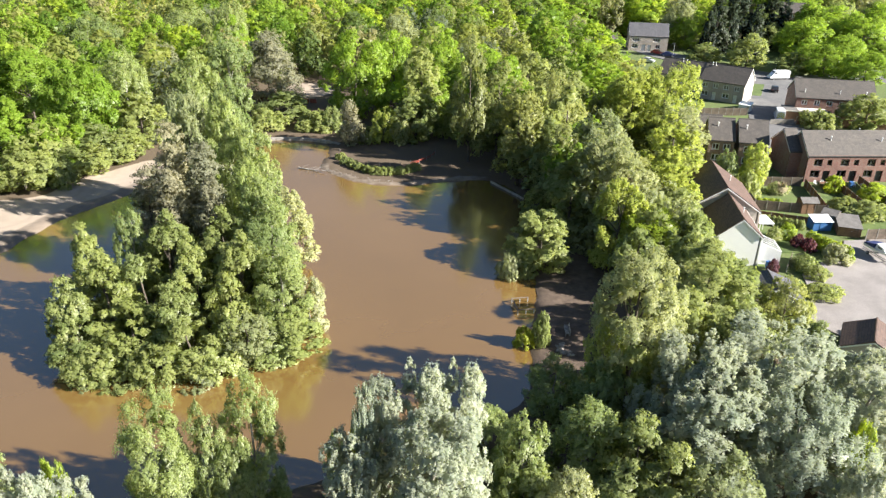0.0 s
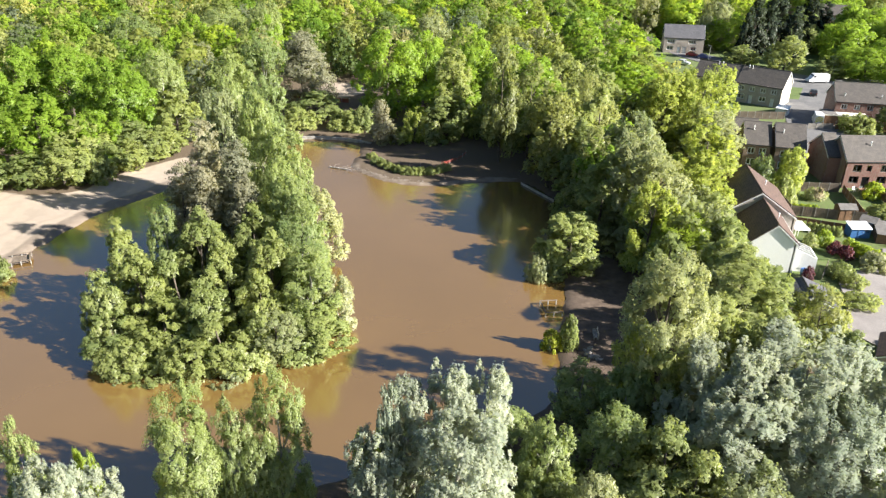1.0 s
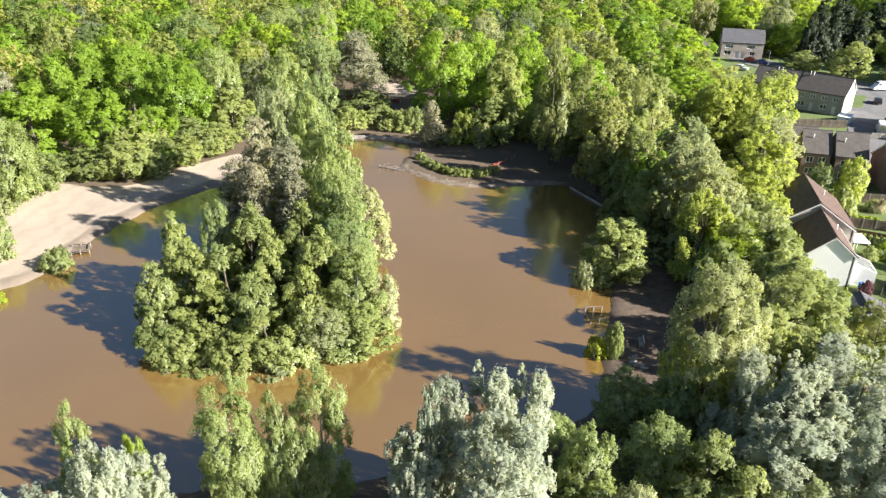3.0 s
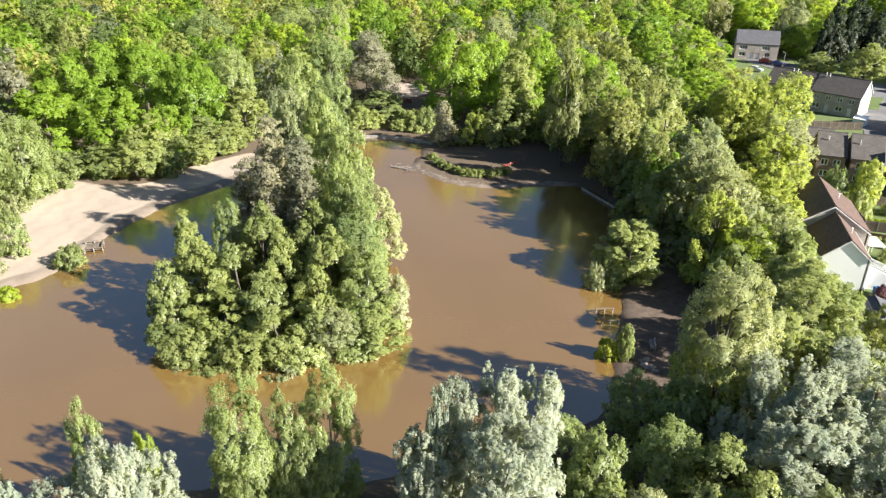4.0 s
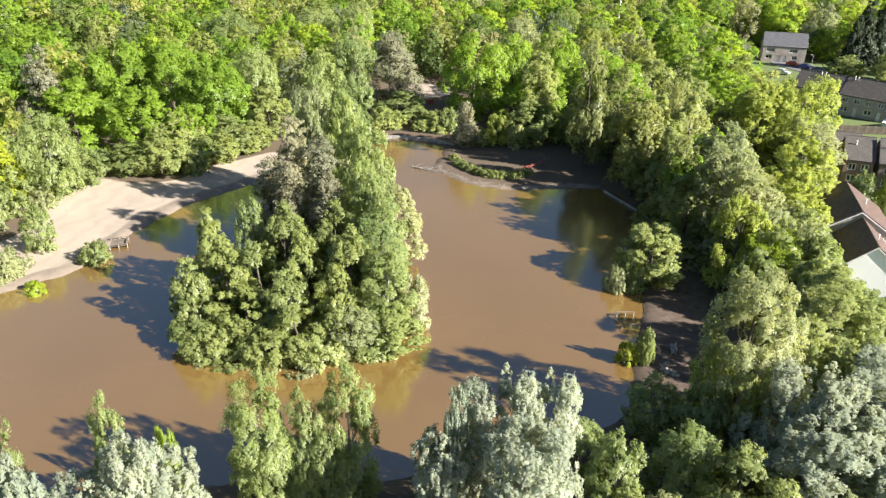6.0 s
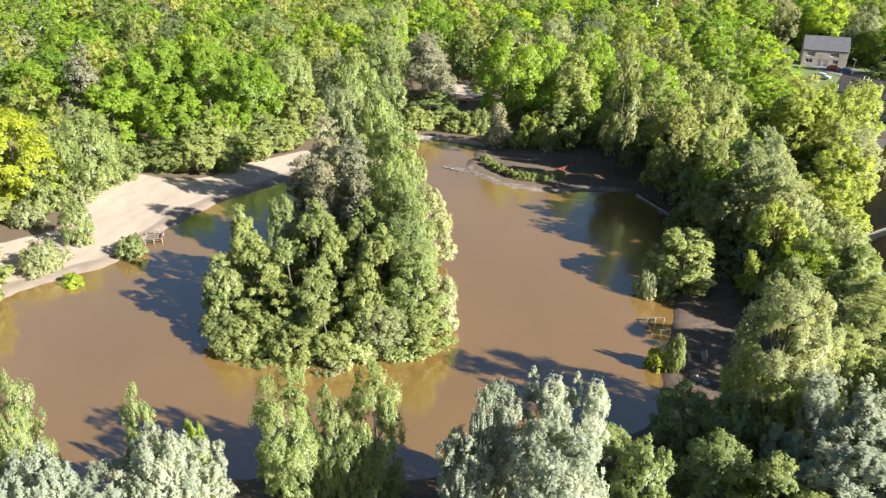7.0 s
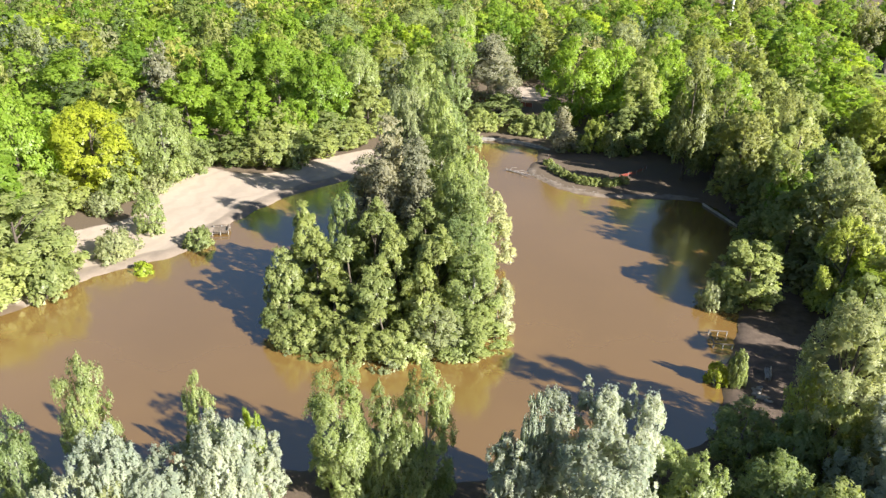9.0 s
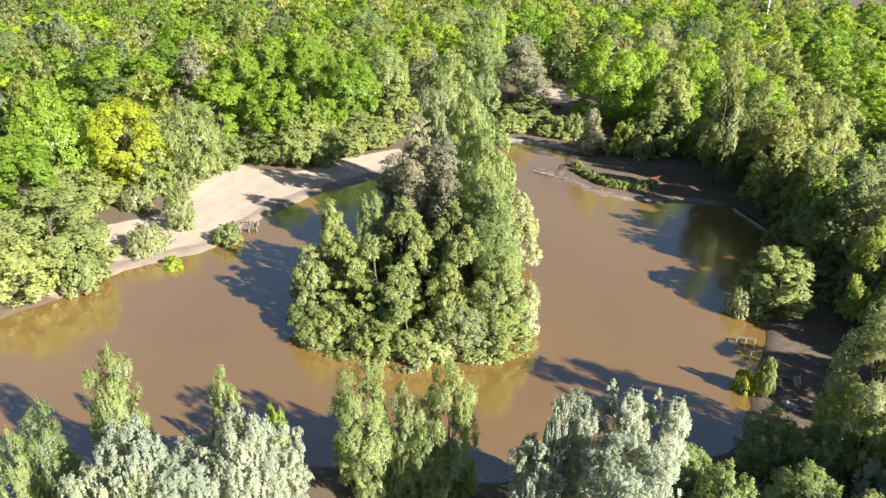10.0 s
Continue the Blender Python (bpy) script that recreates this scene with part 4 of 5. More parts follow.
def white_mast():
    m = root("mast", 16.9, 279, 0)
    bm = bmesh.new()
    bmesh.ops.create_cone(bm, cap_ends=True, segments=16, radius1=0.55, radius2=0.45, depth=19, matrix=Matrix.Translation((0, 0, 9.5)))
    part("pole", bm, GEL, m)
    bm = bmesh.new()
    bmesh.ops.create_cone(bm, cap_ends=True, segments=16, radius1=0.62, radius2=0.6, depth=2.2, matrix=Matrix.Translation((0, 0, 20.1)))
    part("antenna_cover", bm, GEL, m)
    tagged(m, "slim white mast rising from the woods", "mast")


white_mast()


def street_lamp(x, y, angle):
    s = root("street_lamp", x, y, angle)
    bm = bmesh.new()
    bmesh.ops.create_cone(bm, cap_ends=True, segments=10, radius1=0.09, radius2=0.05, depth=5.4, matrix=Matrix.Translation((0, 0, 2.6)))
    part("pole", bm, STEEL, s)
    boxed("arm", (0, -0.03, 5.2, 0.7, 0.03, 5.27), STEEL, s, 0.01)
    boxed("lantern", (0.55, -0.12, 5.1, 1.1, 0.12, 5.2), GEL, s, 0.03)
    tagged(s, "grey street lamp beside the estate road", "street lamp")


street_lamp(70.9, 231.5, 120)


def dish():
    """Satellite dish on a short mast at the house corner."""
    d = root("satellite_dish", 37.5, 91.6, 0, 0.0)
    d.location.z = 5.2
    bm = bmesh.new()
    bmesh.ops.create_uvsphere(bm, u_segments=18, v_segments=10, radius=0.6)
    bmesh.ops.delete(bm, geom=[v for v in bm.verts if v.co.z > -0.40], context="VERTS")
    bmesh.ops.solidify(bm, geom=bm.faces[:], thickness=0.02)
    bmesh.ops.rotate(bm, cent=(0, 0, 0), matrix=Matrix.Rotation(radians(-60), 3, "X"), verts=bm.verts)
    part("reflector", bm, GEL, d)
    boxed("arm", (-0.02, -0.75, -0.06, 0.02, -0.2, -0.02), STEEL, d, 0.005)
    boxed("bracket", (-0.03, -0.5, -0.9, 0.03, -0.44, 0.0), STEEL, d, 0.005)
    tagged(d, "white satellite dish at the corner of the white house", "satellite dish")


dish()


def side_store():
    s = root("side_store", 37.6, 92.6, 83)
    boxed("body", (0, 0.06, 0, 4.4, 1.7, 2.1), FENCE, s, 0.02)
    r = boxed("roof", (-0.1, 0.02, 0, 4.5, 1.95, 0.1), SLATE_TILES, s, 0.01, "dark tiled lean-to roof")
    r.location, r.rotation_euler.x = (0, 0, 2.75), radians(-17)
    boxed("gable_panel", (0, 0.06, 2.104, 4.4, 0.5, 2.55), FENCE, s, 0.01)
    tagged(s, "dark lean-to store against the white house", "store")


side_store()


def garden_chair(x, y, angle, paint, label):
    c = root("garden_chair", x, y, angle)
    boxed("seat", (-0.26, -0.26, 0.40, 0.26, 0.24, 0.44), paint, c, 0.015)
    b = boxed("backrest", (-0.26, 0.20, 0.445, 0.26, 0.25, 0.92), paint, c, 0.02)
    for a in (-0.23, 0.19):
        for d in (-0.22, 0.18):
            boxed("leg", (a, d, 0.0, a + 0.04, d + 0.04, 0.398), paint, c, 0.005)
        boxed("armrest", (a - 0.01, -0.22, 0.62, a + 0.05, 0.195, 0.65), paint, c, 0.01)
    tagged(c, label, "chair", "patio furniture")


def garden_table(x, y, paint, label):
    t = root("garden_table", x, y, 0)
    bm = bmesh.new()
    bmesh.ops.create_cone(bm, cap_ends=True, segments=24, radius1=0.6, radius2=0.6, depth=0.04, matrix=Matrix.Translation((0, 0, 0.73)))
    part("tabletop", bm, paint, t)
    for a in range(4):
        x0, y0 = 0.42 * math.cos(a * 1.57 + 0.8), 0.42 * math.sin(a * 1.57 + 0.8)
        boxed("leg", (x0 - 0.025, y0 - 0.025, 0, x0 + 0.025, y0 + 0.025, 0.708), paint, t, 0.005)
    tagged(t, label, "table", "patio furniture")


for x, y, a in ((66.2, 122.3, 20), (67.4, 122.6, -30), (68.2, 121.7, 90), (73.2, 122.4, 10), (75.6, 122.2, -50)):
    garden_chair(x, y, a, WHITE, "white plastic garden chair on a back patio")
garden_table(67.2, 121.6, TIMBER, "round brown garden table on a back patio")
garden_table(74.4, 121.4, GEL, "round white garden table on a back patio")
garden_chair(70.8, 122.6, 160, RED, "red garden chair on a back patio")


def pampas(x, y, label):
    """Tall dry grass with pale plumes."""
    rng = np.random.default_rng(6)
    g = root("pampas_grass", x, y, 0)
    v, f = [], []
    for i in range(420):
        a, r = rng.random() * 6.28, rng.random()
        out = np.array([math.cos(a), math.sin(a), 0])
        h = rng.uniform(0.8, 1.7)
        p = out * 0.15
        q = out * (0.35 + 0.5 * r) + np.array([0, 0, h])
        e = out * (0.75 + 0.7 * r) + np.array([0, 0, h * 0.75])
        s = np.array([-out[1], out[0], 0]) * 0.025
        v += [p - s, p + s, q, q, q + s, e]
    for i in range(26):
        a = rng.random() * 6.28
        out = np.array([math.cos(a), math.sin(a), 0])
        b = out * 0.5 + np.array([0, 0, 1.5])
        for k in range(10):
            w = rng.normal(0, 0.06, 3)
            v += [b + w, b + w + rng.normal(0, 0.05, 3) + np.array([0, 0, 0.1]), b + out * 0.2 + np.array([0, 0, 0.85]) + w]
    arrays("blades", np.array(v), np.arange(len(v)).reshape(-1, 3), STRAW, g)
    tagged(g, label, "grass")


STRAW = surface("dry_straw", (0.34, 0.27, 0.15), (0.56, 0.48, 0.33), 2.0, 0.9, 0.2)
pampas(58.0, 117.6, "pale pampas grass clump in a back garden")

# ---- trees ----
def unit(v):
    return v / np.maximum(np.linalg.norm(v, axis=-1, keepdims=True), 1e-9)


# kind: profile of the crown, lowest leaves (share of the height), clump size (share of the radius), clumps, habit
HABIT = {
    "oak": ("dome", 0.12, 0.27, 80, "tuft"), "golden": ("dome", 0.08, 0.25, 85, "tuft"), "alder": ("egg", 0.05, 0.27, 70, "tuft"),
    "birch": ("oval", 0.05, 0.29, 84, "droop"), "tallbirch": ("spire", 0.22, 0.32, 60, "droop"), "sallow": ("dome", 0.03, 0.24, 80, "tuft"), "willow": ("dome", 0.03, 0.28, 80, "droop"), "poplar": ("dome", 0.04, 0.24, 80, "tuft"),
    "lime": ("dome", 0.04, 0.26, 80, "rise"), "lime_bush": ("dome", 0.02, 0.27, 60, "tuft"), "silver": ("dome", 0.05, 0.27, 76, "rise"),
    "pine": ("cone", 0.10, 0.30, 70, "plate"), "conifer": ("cone", 0.03, 0.24, 90, "tuft"), "purple": ("egg", 0.05, 0.27, 50, "tuft"),
}


def profile(shape, u):
    if shape == "dome":
        return np.sqrt(np.clip(1 - np.abs((u - 0.42) / 0.60) ** 2.3, 0, 1))
    if shape == "egg":
        return np.clip(np.sin(np.pi * np.clip(u, 0, 1) ** 0.72), 0, 1) ** 0.62
    if shape == "oval":
        return np.clip(1 - np.abs((u - 0.45) / 0.56) ** 2.2, 0, 1) ** 0.55
    if shape == "spire":
        return np.clip(np.sin(np.pi * np.clip(u * 0.94 + 0.04, 0, 1) ** 0.66), 0, 1) ** 0.6
    return np.clip(1.06 - u, 0, 1) ** 0.6 * np.clip(u * 9 + 0.35, 0, 1)


def tube(path, radii, sides=7):
    """A tapered tube along a path, as vertices and quads."""
    path = np.array(path, float)
    way = unit(np.gradient(path, axis=0))
    side = unit(np.cross(way, np.array([0.31, 0.95, 0.05])))
    other = np.cross(way, side)
    a = np.linspace(0, 2 * np.pi, sides, endpoint=False)
    ring = np.cos(a)[None, :, None] * side[:, None] + np.sin(a)[None, :, None] * other[:, None]
    v = (path[:, None] + ring * np.array(radii)[:, None, None]).reshape(-1, 3)
    k, s = np.meshgrid(np.arange(len(path) - 1), np.arange(sides), indexing="ij")
    i, j = (k * sides + s).ravel(), (k * sides + (s + 1) % sides).ravel()
    return v, np.column_stack([i, j, j + sides, i + sides])


def grow(kind, height, radius, leaf, cover, seed, sides=3, hearty=True):
    """One tree: its leaves and its wood (vertices, faces). leaf: a leaf spray's length in metres; cover: leaf area over crown area."""
    rng = np.random.default_rng(seed)
    shape, low, clump, count, habit = HABIT[kind]
    count = int(count * (0.85 + 0.3 * rng.random()))
    base, top = low * height, height
    u = rng.random(count * 6)
    u = u[rng.random(len(u)) < profile(shape, u) + 0.12][:count]
    count = len(u)
    turn = rng.random() * 6.28 + np.arange(count) * 2.39996 + rng.normal(0, 0.35, count)
    ph = rng.random(6) * 6.28
    lump = 1 + 0.13 * np.sin(2 * turn + ph[0] + 3 * u) + 0.10 * np.sin(3 * turn + ph[1] - 7 * u) + 0.07 * np.sin(5 * turn + 11 * u + ph[2])
    size = clump * radius * rng.uniform(0.55, 1.4, count)
    rad = np.maximum(profile(shape, u) * radius * lump * np.sqrt(rng.uniform(0.5, 1.0, count)) - 0.35 * size, 0)
    lean = rng.normal(0, 0.045, 2) * height
    mid = np.column_stack([rad * np.cos(turn) + lean[0] * u, rad * np.sin(turn) + lean[1] * u, base + u * (top - base) - 0.6 * size])
    mid[:, 2] = np.maximum(mid[:, 2], 0.35 * size)
    axis = np.column_stack([lean[0] * u, lean[1] * u, mid[:, 2] - 0.35 * radius - 0.25 * (mid[:, 2] - base)])
    away = unit(mid - axis)
    # every bough ends in lobes of leaves: round tufts, hanging strands, upright shoots or flat plates
    lobes, throw, body, stretch, ragged, along_bias = {
        "tuft": (13, 0.74, 0.42, (1.0, 1.0, 0.9), 0.42, (0, 0, 0)), "droop": (14, 0.72, 0.38, (0.92, 0.92, 1.35), 0.5, (0, 0, -1.4)),
        "rise": (16, 0.95, 0.29, (0.7, 0.7, 1.9), 0.5, (0, 0, 0.9)), "plate": (13, 0.88, 0.38, (1.2, 1.2, 0.55), 0.5, (0, 0, 0.2))}[habit]
    lean_up = {"tuft": 0.2, "droop": 0.1, "rise": 0.75, "plate": 0.1}[habit]
    ld = unit(rng.normal(size=(count, lobes, 3)) + 0.75 * away[:, None] + np.array([0, 0, lean_up]))
    lobe_at = mid[:, None] + ld * size[:, None, None] * throw * rng.uniform(0.55, 1.15, (count, lobes, 1))
    lobe_r = size[:, None] * body * rng.uniform(0.65, 1.3, (count, lobes))
    if habit == "droop":
        lobe_at[..., 2] -= 0.25 * lobe_r
    area = 2 * np.pi * radius * (0.75 * (top - base) + 0.4 * radius)
    per = leaf * leaf * (0.42 if sides == 4 else 0.3)
    wanted = int(cover * area / per)
    n = int(wanted * 3.4)
    flat_r = lobe_r.ravel()
    own = rng.choice(count * lobes, n, p=flat_r ** 2 / (flat_r ** 2).sum())
    bough = own // lobes
    puff = unit(rng.normal(size=(n, 3)) + 0.35 * away[bough] + np.array([0, 0, 0.15]))
    depth = 1.0 - ragged * np.abs(rng.normal(size=(n, 1))) + 0.35 * ragged * rng.normal(size=(n, 1))
    pos = lobe_at.reshape(-1, 3)[own] + puff * np.array(stretch) * flat_r[own][:, None] * depth
    wild = rng.normal(size=(n, 3))
    face = puff * np.array([1, 1, 1 / stretch[2] ** 0.5]) + 0.35 * ld.reshape(-1, 3)[own] + 0.62 * rng.normal(size=(n, 3)) + np.array([0, 0, 0.12])
    along = wild + np.array(along_bias)
    # leaves grow towards the light: few inside a neighbouring bough, inside the crown or on its inner side
    hidden = np.zeros(n, bool)
    reach2 = (0.82 * size) ** 2
    for k in range(0, n, 20000):
        p = pos[k:k + 20000].astype(np.float32)
        d2 = ((p[:, None] - mid[None].astype(np.float32)) ** 2).sum(2)
        inside = d2 < reach2[None]
        inside[np.arange(len(p)), bough[k:k + 20000]] = False
        hidden[k:k + 20000] = inside.any(1)
    hz = np.clip((pos[:, 2] - base) / (top - base), 0, 1)
    deep = np.hypot(pos[:, 0] - lean[0] * hz, pos[:, 1] - lean[1] * hz) / (radius * np.maximum(profile(shape, hz), 0.2))
    keep = (~hidden | (rng.random(n) < 0.1)) & ((deep > 0.45) | (hz > 0.8) | (rng.random(n) < 0.15)) & (((puff * away[bough]).sum(1) > -0.35) | (rng.random(n) < 0.25))
    pick = np.flatnonzero(keep)[:wanted]
    n = len(pick)
    pos, along, face = pos[pick], along[pick], face[pick]
    flat = np.hypot(pos[:, 0] - lean[0] * 0.5, pos[:, 1] - lean[1] * 0.5)
    pos[:, :2] *= radius / np.percentile(flat, 95)
    pos[:, 2] *= height / np.percentile(pos[:, 2], 99.7)
    pos[:, 2] = np.maximum(pos[:, 2], 0.12)
    face = unit(face)
    # a leaf of a spray shades with the rounding of its lobe, its bough and the crown
    soft = unit(0.38 * face + 0.12 * puff[pick] + 0.24 * unit(pos - mid[bough[pick]]) + 0.26 * away[bough[pick]] + np.array([0, 0, 0.42]))
    a = unit(along - (along * face).sum(1, keepdims=True) * face)
    b = np.cross(face, a)
    ln = leaf * rng.uniform(0.6, 1.35, (n, 1))
    wd = ln * rng.uniform(0.34, 0.5, (n, 1)) * (0.72 if habit in ("droop", "plate") else 1.0)
    tip = pos + a * ln * 0.55 - face * ln * 0.10
    root = pos - a * ln * 0.5 - face * ln * 0.05
    if sides == 4:
        verts = np.stack([root, pos + b * wd, tip, pos - b * wd], 1).reshape(-1, 3)
    else:
        b = b * np.where((face * soft).sum(1, keepdims=True) < 0, -1, 1)
        verts = np.stack([root + b * wd, root - b * wd, tip], 1).reshape(-1, 3)
    bend = np.repeat(soft, sides, 0)
    # coarse leaf masses added deep inside the crown, mostly unseen, to block light
    if hearty:
        big = min(0.7, 0.18 * radius)
        m = int(0.5 * area / (0.3 * big * big))
        k = rng.integers(0, count, m)
        heart = mid[k] * np.array([0.78, 0.78, 0.95]) + rng.normal(size=(m, 3)) * size[k][:, None] * 0.28
        heart[:, 2] = np.clip(heart[:, 2], 0.25, height * 0.86)
        lie, edge = unit(rng.normal(size=(m, 3))), unit(rng.normal(size=(m, 3)))
        cross = unit(np.cross(lie, edge)) * big * 0.4
        round_out = unit(heart - np.array([0, 0, 0.4 * height]))
        cross *= np.where((np.cross(cross, lie) * round_out).sum(1, keepdims=True) < 0, -1, 1)
        mass = np.stack([heart - lie * big * 0.5 - cross, heart - lie * big * 0.5 + cross, heart + lie * big * 0.55], 1)
        verts = np.concatenate([verts, mass.reshape(-1, 3)])
        bend = np.concatenate([bend, np.repeat(round_out, 3, 0)])
    leaves = verts, np.arange(len(verts)).reshape(-1, sides), bend
    # trunk and limbs
    girth = 0.012 * height + 0.05
    crown_mid = base + 0.72 * (top - base)
    hgt = np.linspace(-0.3, crown_mid, 8)
    wig = np.cumsum(rng.normal(0, 0.035, (8, 2)), 0) * radius * 0.35
    wig[:2] = 0
    spine = np.column_stack([wig[:, 0] + lean[0] * hgt / height, wig[:, 1] + lean[1] * hgt / height, hgt])
    wood = [tube(spine, girth * np.linspace(1.25, 0.35, 8), 8)]
    for k in rng.choice(count, min(count, 7), replace=False):
        end = mid[k]
        t = np.clip((end[2] * 0.62 + 0.3) / crown_mid, 0.12, 0.92)
        root_at = np.array([np.interp(t * crown_mid, hgt, spine[:, c]) for c in range(3)])
        elbow = (root_at + end) / 2 + np.array([0, 0, 0.08 * np.linalg.norm(end - root_at)])
        path = [root_at, (root_at + elbow) / 2 + rng.normal(0, 0.05, 3), elbow, (elbow + end) / 2 + rng.normal(0, 0.06, 3), end]
        wood.append(tube(path, girth * np.array([0.5, 0.4, 0.3, 0.2, 0.08]), 5))
    return leaves, wood


PROTO = {}
NOMINAL = {"huge": (16.5, 7.4), "big": (15.0, 4.2), "mid": (8.5, 3.6), "low": (3.6, 3.0)}


def proto(kind, size, fine, variant):
    """Shared crown and trunk meshes for a kind, a size class and a fineness."""
    key = kind, size, fine, variant
    if key not in PROTO:
        h, r = NOMINAL[size]
        leaf, cover = {"near": (0.225, 1.3), "fine": (0.32, 1.45), "mid": (0.44, 1.3), "plain": (0.6, 1.0)}[fine]
        if size == "low":
            leaf *= 0.85
        seed = sum(ord(c) for c in kind + size + fine) * 7 + variant * 101
        (v, f, bend), wood = grow(kind, h, r, leaf, cover, seed)
        bark = PALE_BARK if kind in ("birch", "silver", "poplar") else BARK
        PROTO[key] = [mesh_of("crown", v, f, LEAF[kind], bend=bend)] + [mesh_of("limb" if i else "trunk", *w, bark, True) for i, w in enumerate(wood if size != "low" else wood[:3])]
    return PROTO[key]


WORDS = {
    "oak": ("oak_tree", "broad oak with bright green leaves"), "golden": ("oak_tree", "oak with yellow-green young leaves"),
    "alder": ("alder_tree", "bushy green alder"), "birch": ("birch_tree", "birch with drooping light green sprays"),
    "willow": ("willow_tree", "rounded grey-green willow"), "poplar": ("willow_tree", "pale silvery green willow by the water"),
    "lime": ("osier_tree", "feathery yellow-green willow"), "lime_bush": ("maple_tree", "bright lime-green bushy young tree"),
    "silver": ("white_poplar", "white poplar with pale silvery leaves"), "pine": ("pine_tree", "grey-green pine with layered branches"),
    "tallbirch": ("birch_tree", "birch with a bare pale lower trunk"),
    "sallow": ("sallow_tree", "round pale yellow-green sallow"),
    "conifer": ("cypress_tree", "tall dark green conifer"), "purple": ("plum_shrub", "dark red-leaved garden shrub"),
}
WHERE = {"island": "on the pond's island", "south": "on the near bank", "east": "beside the bank path", "north": "on the far bank", "west": "behind the sandy beach", "estate": "among the houses"}
tree_turn = random.Random(4)


def plant(rows, fine, where, group=""):
    """Rows of kind, x, y, height, crown radius."""
    for i, (kind, x, y, h, r) in enumerate(rows):
        size = "huge" if r > 6 and h > 8 else "big" if h > 10.5 else "mid" if h > 5.2 else "low"
        h0, r0 = NOMINAL[size]
        pieces = proto(kind, size, fine, tree_turn.randrange(2))
        name, words = WORDS[kind]
        if h < 5:
            name, words = name.replace("_tree", "_bush"), words.replace("oak with", "oak scrub with")
        ob = new(name)
        ob.location = (x, y, at_ground(x, y) - 0.05)
        ob.rotation_euler.z = tree_turn.random() * 6.28
        ob.scale = (r / r0, r / r0, h / h0)
        for i, me in enumerate(pieces):
            new(("crown", "trunk", "limb")[min(i, 2)], me).parent = ob
        tagged(ob, ("low " if h < 5 else "tall " if h > 14 else "") + words + " " + WHERE[where], "bush" if h < 5 else "tree", group or "trees " + WHERE[where])


dead_branch(-27.4, 130.0, -28)

ISLAND_TALL = [
    ("pine", -35.0, 88.0, 20, 4.4),
    ("pine", -30.8, 87.6, 18, 4.6),
    ("pine", -38.3, 86.2, 15, 3.8),
    ("pine", -28.6, 82.6, 15, 3.6),
    ("pine", -34.2, 83.6, 15.5, 3.8),
    ("willow", -36.2, 101.0, 21, 4.0),
    ("birch", -31.6, 101.5, 20.5, 3.8),
    ("birch", -26.2, 91.0, 18, 3.7),
    ("birch", -22.0, 81.6, 15.8, 3.8),
    ("birch", -33.6, 106.5, 20.5, 3.6),
    ("willow", -39.1, 108.9, 19, 3.8),
    ("birch", -38.0, 111.7, 20.5, 2.9),
    ("birch", -28.5, 94.3, 19, 3.4),
    ("birch", -23.7, 84.3, 17, 3.3),
    ("birch", -20.8, 78.7, 14.5, 3.4),
    ("poplar", -20.3, 89.2, 11.5, 3.1),
]
ISLAND_MID = [
    ("birch", -18.3, 72.5, 11, 3.9),
    ("poplar", -15.9, 74.5, 7.5, 2.5),
    ("sallow", -17.3, 69.5, 5.5, 3.9),
    ("alder", -22.7, 72.8, 12.5, 3.7),
    ("birch", -36.6, 78.0, 13, 2.2),
    ("alder", -28.3, 72.9, 12, 3.0),
    ("alder", -25.6, 77.6, 13.2, 3.6),
    ("alder", -32.4, 77.2, 13.0, 3.6),
    ("birch", -19.6, 75.2, 12.6, 3.6),
    ("alder", -33.0, 71.3, 10.5, 4.1),
    ("alder", -41.2, 75.2, 12.5, 2.8),
    ("alder", -37.1, 70.0, 11.5, 3.3),
    ("alder", -40.4, 68.2, 9.5, 2.9),
    ("alder", -29.4, 68.9, 8.5, 3.2),
    ("alder", -23.3, 69.4, 9, 3.2),
]
ISLAND_LOW = [
    ("alder", -33.9, 67.3, 6.5, 4.0),
    ("alder", -39.2, 66.5, 5.5, 3.6),
    ("alder", -26.9, 66.0, 6, 3.9),
    ("willow", -21.4, 67.6, 5.5, 3.4),
    ("sallow", -24.6, 64.8, 4, 3.0),
    ("alder", -36.8, 64.2, 3.6, 3.6),
    ("alder", -30.2, 64.2, 3.6, 3.6),
    ("willow", -37.2, 62.6, 1.6, 1.8),
    ("willow", -25.8, 63.2, 2.2, 2.4),
    ("sallow", -19.3, 67.8, 3.6, 3.1),
    ("alder", -33.5, 63.1, 1.8, 2.7),
]
SOUTH = [
    ("birch", -21.8, 43.2, 14, 3.0),
    ("birch", -18.3, 43.7, 12, 1.9),
    ("birch", -14.7, 44.6, 14.6, 2.6),
    ("birch", -40.3, 36.5, 15, 2.2),
    ("birch", -31.2, 38.2, 14, 1.7),
    ("lime_bush", -28.7, 41.4, 9, 1.1),
    ("silver", -32.9, 31.1, 13, 3.4),
    ("silver", -28.1, 34.5, 14, 3.0),
    ("silver", -35.6, 28.2, 11, 2.3),
    ("silver", -25.5, 35.8, 11, 3.1),
    ("birch", -42.6, 30.8, 13, 2.0),
    ("birch", -43.1, 28.5, 12, 1.8),
    ("silver", -30.2, 32.1, 11, 3.6),
    ("willow", -32.9, 29.2, 10, 3.2),
    ("birch", -20.6, 43.0, 8.5, 2.1),
    ("birch", -16.4, 43.3, 9, 1.9),
]
